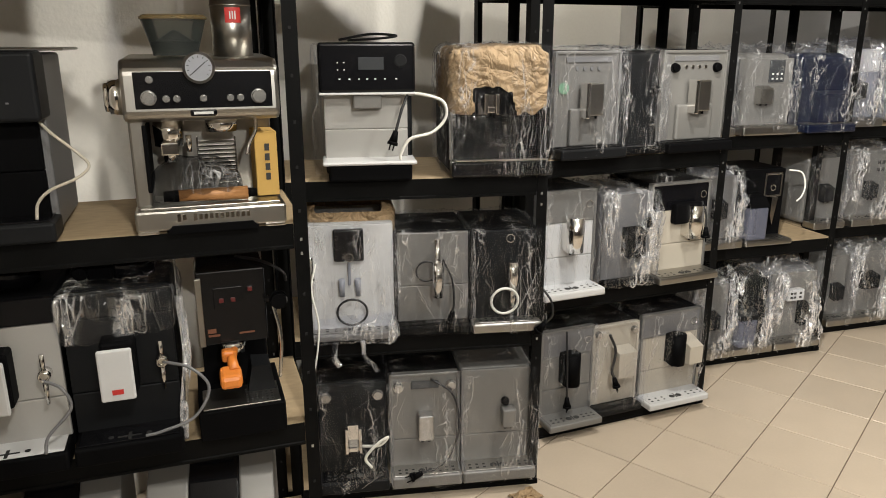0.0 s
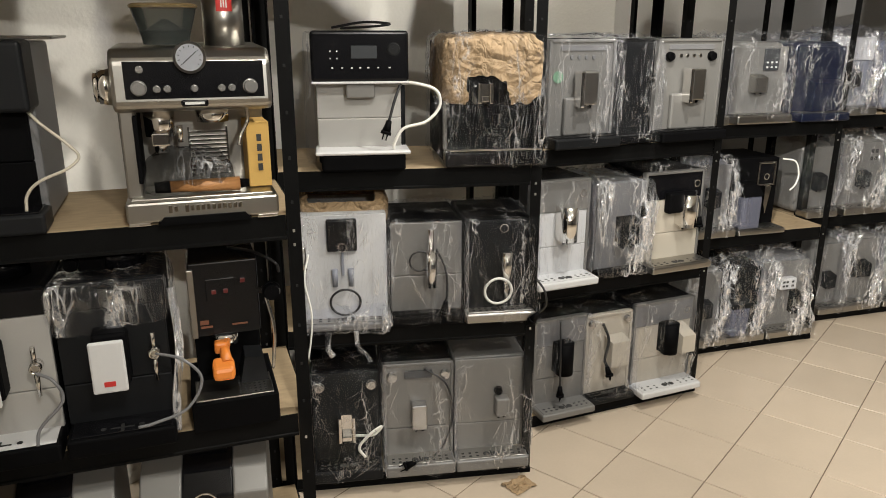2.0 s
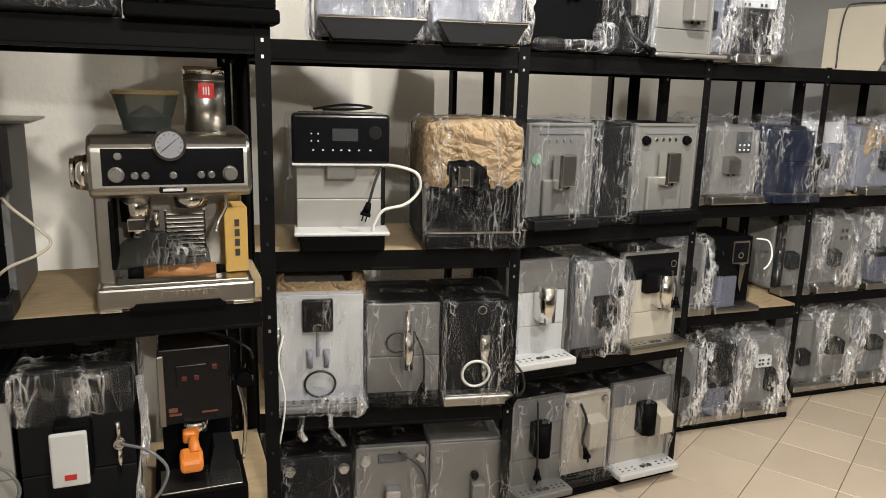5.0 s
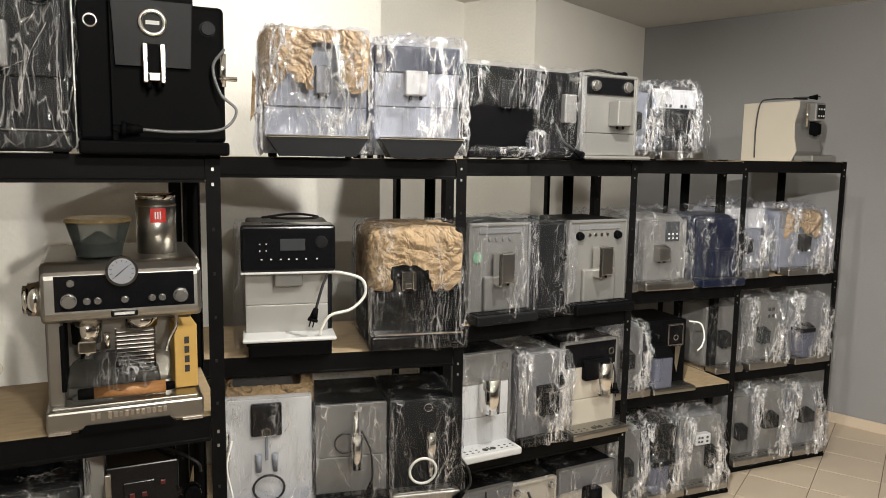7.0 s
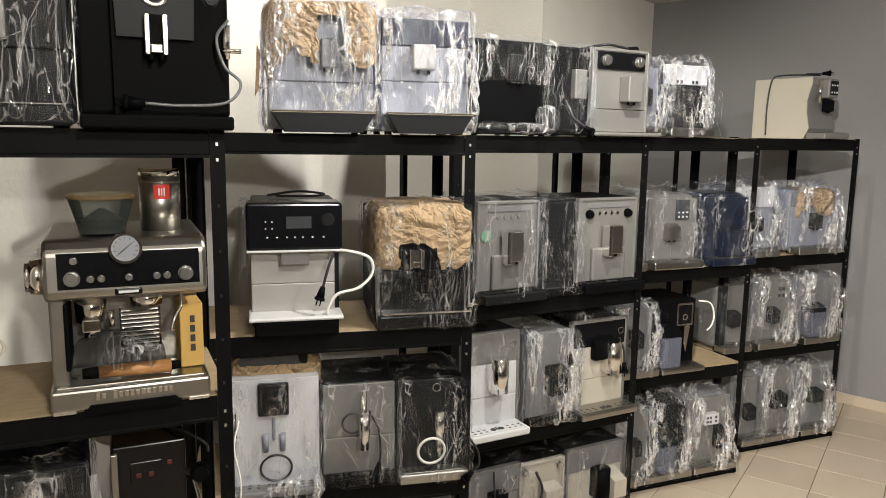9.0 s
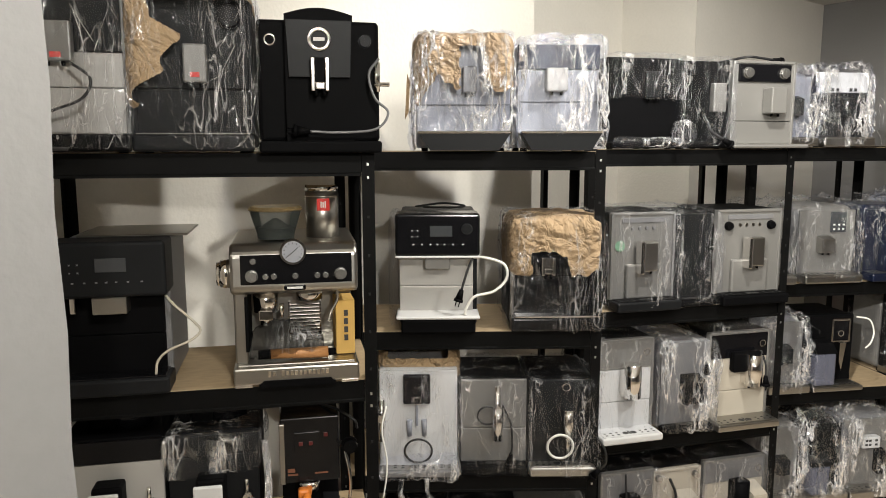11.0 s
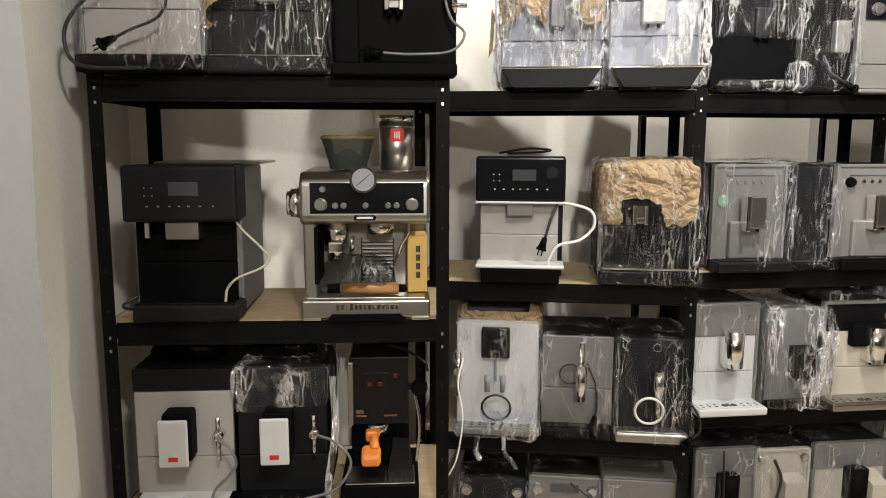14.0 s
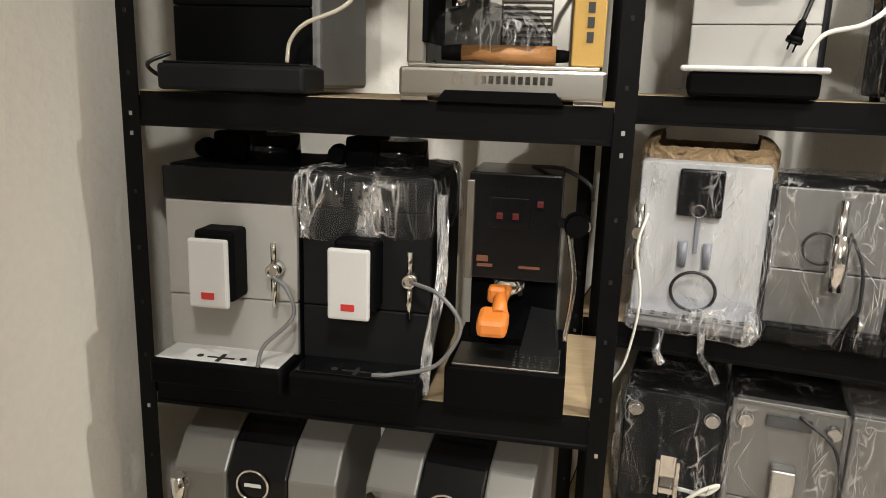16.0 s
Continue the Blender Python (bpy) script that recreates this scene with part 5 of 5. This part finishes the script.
# third shelf
def dial_front(m, label, w, h, knobs_black, sticker, tray_m, seed):
    t = automat(m, label, w, h, 0.36, 0.05, M_BLACK, M_SILVER, M_SILVER, 0.0, M_BLACK, None, dict(p=0.075, z=0.045, mat=tray_m, grate=M_BLACK))
    bm = bm_new()
    box(bm, -w * 0.34, w * 0.36, 0.046, 0.052, h - 0.042, h - 0.022, 0.001, 1)
    part("control_strip", bm, M_GREY, t)
    for i in range(4):
        button(t, -0.048 + 0.032 * i, 0.05, h - 0.065, 0.008, M_CHROME if knobs_black else M_GREY)
    if knobs_black:
        for s in (-1, 1):
            knob(t, s * w * 0.33, 0.05, h - 0.068, 0.017, M_BLACK)
    bm = bm_new()
    box(bm, -w * 0.28, w * 0.28, 0.03, 0.052, 0.048, 0.19, 0.008, 3)
    part("cup_bay", bm, M_SILVER, t)
    spout(t, 0.0, 0.035, 0.165, 0.285, 0.075, 0.045, "slab", M_STAINLESS)
    bm = bm_new()
    box(bm, -0.04, -0.024, -0.016, 0.036, 0.155, 0.287, 0.004)
    part("spout_trim", bm, M_CHROME, t)
    if sticker:
        bm = bm_new()
        cyl(bm, (-w * 0.37, 0.046, 0.265), (-w * 0.37, 0.0445, 0.265), 0.022, 0.022, 24)
        part("sticker", bm, M_GREEN, t, "round green sticker")
    if seed:
        wrap(t, w, 0.36, h, seed, -0.01, M_WRAP, 0.008, 0.0)
    return t


dial_front(spot("C", 2, 0.262), "silver coffee machine with a green sticker in clear film", 0.285, 0.40, False, True, M_CHAR, 33)
t = automat(spot("C", 2, 0.487), "black coffee machine in crinkled film", 0.215, 0.39, 0.36, 0.06, M_BLACK, M_CHAR, None, 0.0, M_BLACK, None, dict(p=0.05, z=0.03, mat=M_BLACK, grate=M_BLACK), knobs=[(0.09, 0.25, 0.016, M_BLACK)])
wrap(t, 0.215, 0.36, 0.39, 34, 0.0, M_WRAP, 0.014, 0.0)
dial_front(spot("C", 2, 0.765), "silver coffee machine with black dials and a chrome outlet", 0.315, 0.40, True, False, M_BLACK, 0)
# loose film lying over the tops
# second shelf
def framed(m, label, w, h, front, head_m, out_x, tray_m, seed, panel=0.13, film=True, chute=M_CHROME):
    t = automat(m, label, w, h, 0.36, 0.06, M_BLACK, front, M_SILVER, panel, head_m, 0.15, dict(p=0.10, z=0.035, mat=tray_m, grate=tray_m))
    spout(t, out_x, 0.058, 0.18, 0.32, 0.075, 0.06, "round", chute)
    bm = bm_new()
    ring(bm, (w * 0.38, 0.052, h - 0.06), (0, 1, 0), 0.014, 0.002, 22, 6)
    part("dial_ring", bm, M_CHROME, t)
    if film:
        wrap(t, w, 0.36, h, seed, 0.02, M_WRAP, 0.010, 0.0)
    return t


framed(spot("C", 1, 0.20), "white coffee machine with chrome outlet and white drip tray", 0.27, 0.42, M_WHITE, M_SILVER, 0.02, M_WHITE, 35)
t = automat(spot("C", 1, 0.487), "grey coffee machine in crinkled film with a side knob", 0.235, 0.39, 0.36, 0.05, M_GREY, M_GREY, None, 0.0, M_BLACK, None, dict(p=0.05, z=0.03, mat=M_BLACK, grate=M_BLACK), knobs=[(0.10, 0.26, 0.02, M_BLACK)])
spout(t, 0.02, 0.05, 0.13, 0.25, 0.09, 0.05, "wedge", M_BLACK)
wrap(t, 0.235, 0.36, 0.39, 36, -0.01, M_WRAP_HEAVY, 0.016, 0.06)
t = framed(spot("C", 1, 0.755), "cream fronted coffee machine with chrome outlet and clear drip tray", 0.30, 0.415, M_CREAM, M_GLOSS, 0.05, M_STAINLESS, 0, 0.12, False)
bm = bm_new()
box(bm, -0.05, 0.09, 0.02, 0.058, 0.24, 0.33, 0.01)
part("spout_housing", bm, M_BLACK, t)
plug_cable(t, [(0.09, 0.03, 0.33), (0.105, 0.015, 0.27), (0.105, 0.01, 0.22)], 0.004)
bm = bm_new()
lump(bm, -0.15, 0.15, 0.02, 0.36, 0.415, 0.46, 0.02, 75, 0.016, 18, True)
part("plastic_wrap", bm, M_WRAP, t, "loose film lying on the top")
# bottom shelf
t = framed(spot("C", 0, 0.235), "silver coffee machine in film with a black outlet", 0.25, 0.415, M_SILVER, M_GREY, 0.0, M_SILVER, 37, 0.12, True, M_BLACK)
plug_cable(t, [(-0.03, 0.02, 0.42), (-0.035, 0.0, 0.30), (-0.035, -0.01, 0.14)], 0.004)
t = automat(spot("C", 0, 0.472), "cream coffee machine with boxy outlet in film", 0.235, 0.40, 0.36, 0.06, M_BLACK, M_CREAM, M_CREAM, 0.0, M_BLACK, None, dict(p=0.06, z=0.035, mat=M_CHAR, grate=M_BLACK),
            dict(x=0.03, z0=0.17, z1=0.30, w=0.09, d=0.06, style="wedge", mat=M_CREAM), knobs=[(-0.09, 0.365, 0.014), (0.09, 0.365, 0.014)])
plug_cable(t, [(-0.05, 0.03, 0.37), (-0.03, 0.01, 0.30), (-0.05, 0.0, 0.22), (-0.045, -0.01, 0.19)], 0.006)
wrap(t, 0.235, 0.36, 0.40, 38, 0.0, M_WRAP, 0.010, 0.0)
t = framed(spot("C", 0, 0.765), "white framed coffee machine with black outlet and white drip tray", 0.315, 0.415, M_CREAM, M_GREY, 0.01, M_WHITE, 39, 0.11, True, M_BLACK)
bm = bm_new()
side_prism(bm, [(0.06, 0.30), (-0.03, 0.27), (-0.03, 0.19), (0.06, 0.17)], 0.04, 0.11)
part("spout_wing", bm, M_CREAM, t)

# ------------------------------------------------- units D and E: bagged machines
def bagged(u, level, uc, w, h, label, body, front, seed, film=None, d=0.36, screen=None, out=None, jug=None, head=0.0, head_m=M_BLACK, tray_m=M_STAINLESS, off=0.0, amp=0.018, taper=0.06):
    t = automat(spot(u, level, uc, off), label, w, h, d, 0.06, body, front, None, head, head_m, None, dict(p=0.08, z=0.045, mat=tray_m), out or dict(x=0.0, z0=0.15, z1=0.24, w=0.06, d=0.05, style="wedge", mat=M_CHAR), screen=screen, soft_edge=0.04)
    if jug:
        bm = bm_new()
        x, jm = jug
        prism(bm, [(x - 0.045, 0.05), (x + 0.045, 0.05), (x + 0.052, 0.20), (x - 0.052, 0.20)], -0.03, 0.055)
        bmesh.ops.bevel(bm, geom=list(bm.edges), offset=0.006, segments=2, profile=0.5, affect="EDGES")
        j = part("milk_jug", bm, jm, t)
        bm = bm_new()
        box(bm, x - 0.054, x + 0.054, -0.034, 0.058, 0.20, 0.225, 0.005)
        part("jug_lid", bm, M_CHAR, j)
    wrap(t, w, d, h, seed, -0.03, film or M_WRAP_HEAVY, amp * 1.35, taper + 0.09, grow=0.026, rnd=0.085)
    return t


bagged("D", 3, 0.215, 0.19, 0.35, "blue grey coffee machine in clear film", M_BLUEGREY, M_BLUEGREY, 41, M_WRAP_BLUE)
t = bagged("D", 3, 0.475, 0.26, 0.355, "white topped dark coffee machine in clear film", M_NAVY, M_CHAR, 42, M_WRAP_BLUE, head=0.10, head_m=M_WHITE)
bars(t, "panel_keys", [(x, 0.05, 0.27, 0.014, 0.014) for x in (-0.06, -0.035, 0.035, 0.06)], M_DARKPRINT)
bagged("D", 2, 0.15, 0.19, 0.36, "silver coffee machine in clear film", M_SILVER, M_SILVER, 43, M_WRAP)
t = bagged("D", 2, 0.445, 0.30, 0.375, "silver coffee machine with square display in clear film", M_SILVER, M_SILVER, 44, M_WRAP, screen=(0.055, 0.295, 0.085, 0.10, M_SCREEN), out=dict(x=-0.02, z0=0.15, z1=0.23, w=0.07, d=0.05, style="wedge", mat=M_STAINLESS))
bars(t, "panel_keys", [(0.055 + dx, 0.05, 0.27 + dz, 0.010, 0.008) for dx in (-0.025, 0, 0.025) for dz in (-0.01, 0.012)], M_PRINT)
bagged("D", 2, 0.795, 0.28, 0.375, "navy blue coffee machine in glossy clear film", M_NAVY, M_NAVY, 45, M_WRAP, tray_m=M_NAVY, out=dict(x=0.02, z0=0.05, z1=0.2, w=0.17, d=0.05, style="wedge", mat=M_NAVY))
bagged("D", 1, 0.245, 0.22, 0.37, "silver coffee machine in loose bluish film", M_GREY, M_SILVER, 46, M_WRAP_BLUE)
t = automat(spot("D", 1, 0.51, 0.0), "black coffee machine with chrome display frame and smoked milk jug", 0.27, 0.37, 0.36, 0.08, M_BLACK, M_BLACK, None, 0.0, M_BLACK, None, dict(p=0.10, z=0.03, mat=M_STAINLESS), screen=(0.06, 0.29, 0.085, 0.10, M_GLOSS))
bm = bm_new()
for x0, x1, z0, z1 in ((0.008, 0.018, 0.23, 0.35), (0.102, 0.112, 0.23, 0.35), (0.008, 0.112, 0.34, 0.35), (0.008, 0.112, 0.23, 0.24)):
    box(bm, x0, x1, 0.066, 0.08, z0, z1, 0.002)
part("display_frame", bm, M_CHROME, t)
bm = bm_new()
ring(bm, (0.06, 0.068, 0.275), (0, 1, 0), 0.014, 0.003, 20, 6)
part("dial_ring", bm, M_CHROME, t)
bm = bm_new()
box(bm, -0.13, -0.02, -0.02, 0.07, 0.035, 0.20, 0.012, 3)
j = part("milk_jug", bm, M_TANK, t, "smoked clear milk jug")
bm = bm_new()
side_prism(bm, [(-0.022, 0.20), (0.075, 0.20), (0.075, 0.25), (0.02, 0.245)], -0.132, -0.018)
part("jug_lid", bm, M_BLACK, j)
bm = bm_new()
prism(bm, [(0.045, 0.23), (0.08, 0.23), (0.06, 0.09), (0.045, 0.14)], 0.05, 0.07)
part("coffee_spout", bm, M_CHROME, t)
hose(t, [(0.10, 0.02, 0.37), (0.15, -0.01, 0.36), (0.17, -0.02, 0.30), (0.15, -0.03, 0.25), (0.13, -0.02, 0.22)], 0.004, M_CABLE_W)
bagged("D", 0, 0.27, 0.20, 0.40, "silver coffee machine in thick film", M_SILVER, M_SILVER, 47, M_WRAP_HEAVY)
bagged("D", 0, 0.49, 0.24, 0.41, "black coffee machine with smoked jug in thick film", M_BLACK, M_BLACK, 48, M_WRAP_HEAVY, jug=(-0.05, M_TANK))
t = bagged("D", 0, 0.765, 0.28, 0.42, "silver coffee machine in thick crumpled film", M_GREY, M_SILVER, 49, M_WRAP_HEAVY, taper=0.16, out=dict(x=0.06, z0=0.12, z1=0.24, w=0.05, d=0.05, style="wedge", mat=M_BLACK))
bm = bm_new()
box(bm, -0.06, 0.04, 0.02, 0.06, 0.255, 0.315, 0.004)
part("control_panel", bm, M_WHITE, t)
bars(t, "panel_keys", [(x, 0.019, z, 0.014, 0.011) for x in (-0.04, -0.02, 0.015) for z in (0.275, 0.297)], M_DARKPRINT)

# cream machine with a swept side, uncovered
t = thing("coffee_machine", spot("E", 3, 0.71, 0.03, 9), "cream coffee machine with a curved silver front and cable on top", "coffee machine", G)
bm = bm_new()
side_prism(bm, [(0.06, 0.0), (0.03, 0.06), (0.05, 0.14), (0.06, 0.22), (0.03, 0.31), (0.03, 0.35), (0.40, 0.35), (0.40, 0.0)], -0.13, -0.118, bevel=0.003)
part("side_panel", bm, M_CREAM, t)
bm = bm_new()
side_prism(bm, [(0.065, 0.0), (0.035, 0.06), (0.055, 0.14), (0.065, 0.22), (0.035, 0.31), (0.035, 0.348), (0.395, 0.348), (0.395, 0.0)], -0.118, 0.13, bevel=0.004)
part("body", bm, M_SILVER, t)
bm = bm_new()
box(bm, -0.03, 0.06, -0.015, 0.04, 0.235, 0.34, 0.006)
cp = part("control_panel", bm, M_SILVER, t)
bm = bm_new()
box(bm, -0.02, 0.052, -0.019, -0.014, 0.25, 0.33, 0.001, 1)
part("display", bm, M_GLOSS, cp)
bars(cp, "panel_keys", [(x, -0.019, z, 0.010, 0.009) for x in (-0.008, 0.016, 0.04) for z in (0.265, 0.305)], M_PRINT)
spout(t, 0.02, 0.04, 0.16, 0.235, 0.045, 0.05, "wedge", M_BLACK)
bm = bm_new()
cyl(bm, (-0.075, 0.01, 0.335), (-0.075, 0.01, 0.20), 0.010, 0.008, 16)
part("steam_wand", bm, M_CHROME, t)
drip_tray(t, 0.24, -0.07, 0.05, 0.0, 0.035, M_SILVER)
plug_cable(t, [(-0.137, 0.30, 0.02), (-0.14, 0.30, 0.20), (-0.137, 0.28, 0.345), (-0.10, 0.24, 0.37), (0.0, 0.16, 0.375), (0.05, 0.10, 0.372), (-0.02, 0.14, 0.378), (0.04, 0.08, 0.38)], 0.0045)

bagged("E", 2, 0.215, 0.27, 0.40, "blue grey coffee machine in bluish film", M_BLUEGREY, M_BLUEGREY, 51, M_WRAP_BLUE, head=0.12, head_m=M_WHITE)
t = bagged("E", 2, 0.665, 0.33, 0.375, "grey coffee machine in film with brown paper on top", M_BLUEGREY, M_BLUEGREY, 52, M_WRAP_BLUE, head=0.10, head_m=M_GREY)
paper(t, -0.14, 0.15, 0.03, 0.30, 0.20, 0.375, 13, 0.75, 18)
bagged("E", 1, 0.10, 0.20, 0.40, "silver coffee machine in film", M_SILVER, M_SILVER, 53, M_WRAP)
t = bagged("E", 1, 0.395, 0.29, 0.41, "silver coffee machine in bunched white film", M_SILVER, M_SILVER, 54, M_WRAP_HEAVY)
bars(t, "panel_keys", [(x, 0.05, z, 0.02, 0.02) for x in (-0.08, -0.05, 0.05, 0.08) for z in (0.30, 0.34)], M_DARKPRINT)
bagged("E", 1, 0.745, 0.28, 0.41, "grey coffee machine with smoked jug in clear film", M_GREY, M_GREY, 55, M_WRAP_HEAVY, jug=(-0.06, M_TANK))
bagged("E", 0, 0.27, 0.18, 0.42, "silver coffee machine in thick film", M_SILVER, M_SILVER, 56, M_WRAP)
bagged("E", 0, 0.48, 0.28, 0.43, "silver coffee machine with black spout in white film", M_SILVER, M_SILVER, 57, M_WRAP_HEAVY, out=dict(x=0.0, z0=0.20, z1=0.29, w=0.10, d=0.06, style="wedge", mat=M_BLACK))
bagged("E", 0, 0.775, 0.26, 0.42, "silver coffee machine with dark front in white film", M_SILVER, M_GREY, 58, M_WRAP_HEAVY, out=dict(x=0.0, z0=0.20, z1=0.28, w=0.09, d=0.06, style="wedge", mat=M_BLACK))

# ---------------------------------------------------------------- floor tiles
tile_mesh = finish("tile", box(bm_new(), -TILE / 2 + 0.002, TILE / 2 - 0.002, -TILE / 2 + 0.002, TILE / 2 - 0.002, -0.006, 0.0, 0.0012, 1), M_TILE)
rot = Matrix.Rotation(radians(FLOOR_TURN), 3, "Z")
corner = Vector((2.067, 2.535, 0))
rest = bm_new()
count = 0
for i in range(-24, 24):
    for j in range(-24, 24):
        c = corner + rot @ Vector(((i + 0.5) * TILE, (j + 0.5) * TILE, 0))
        if not (-2.8 < c.x < 6.0 and -3.6 < c.y < 6.2):
            continue
        near = 0.7 < c.x < 5.4 and 1.2 < c.y < 5.2
        if near and count < 300:
            ob = new("tile", tile_mesh)
            ob.matrix_world = Matrix.LocRotScale(c, Euler((0, 0, radians(FLOOR_TURN))), None)
            ob.parent = floor
            count += 1
        else:
            vs = [rest.verts.new(c + rot @ Vector((sx * (TILE / 2 - 0.002), sy * (TILE / 2 - 0.002), 0))) for sx, sy in ((-1, -1), (1, -1), (1, 1), (-1, 1))]
            rest.faces.new(vs)
ob = part("outer_tiles", rest, M_TILE, floor)
tagged(ob, kind="stuff")

# scrap of packing paper on the floor
bm = bm_new()
side = 9
vs = [[bm.verts.new((0.05 * (i / side - 0.5) * 2 + 0.012 * noise.noise(Vector((i * 0.9, j * 0.4, 3))), 0.04 * (j / side - 0.5) * 2 + 0.012 * noise.noise(Vector((i * 0.4, j * 0.9, 7))), 0.003 + 0.022 * abs(noise.noise(Vector((i * 0.35, j * 0.35, 1)))))) for j in range(side + 1)] for i in range(side + 1)]
for i in range(side):
    for j in range(side):
        bm.faces.new((vs[i][j], vs[i + 1][j], vs[i + 1][j + 1], vs[i][j + 1]))
ob = new("paper_scrap", finish("paper_scrap", bm, M_KRAFT))
ob.matrix_world = pose(1.13, 2.44, 0.0, 0, 0, 25)
tagged(ob, "crumpled scrap of brown packing paper on the floor tiles", "paper")
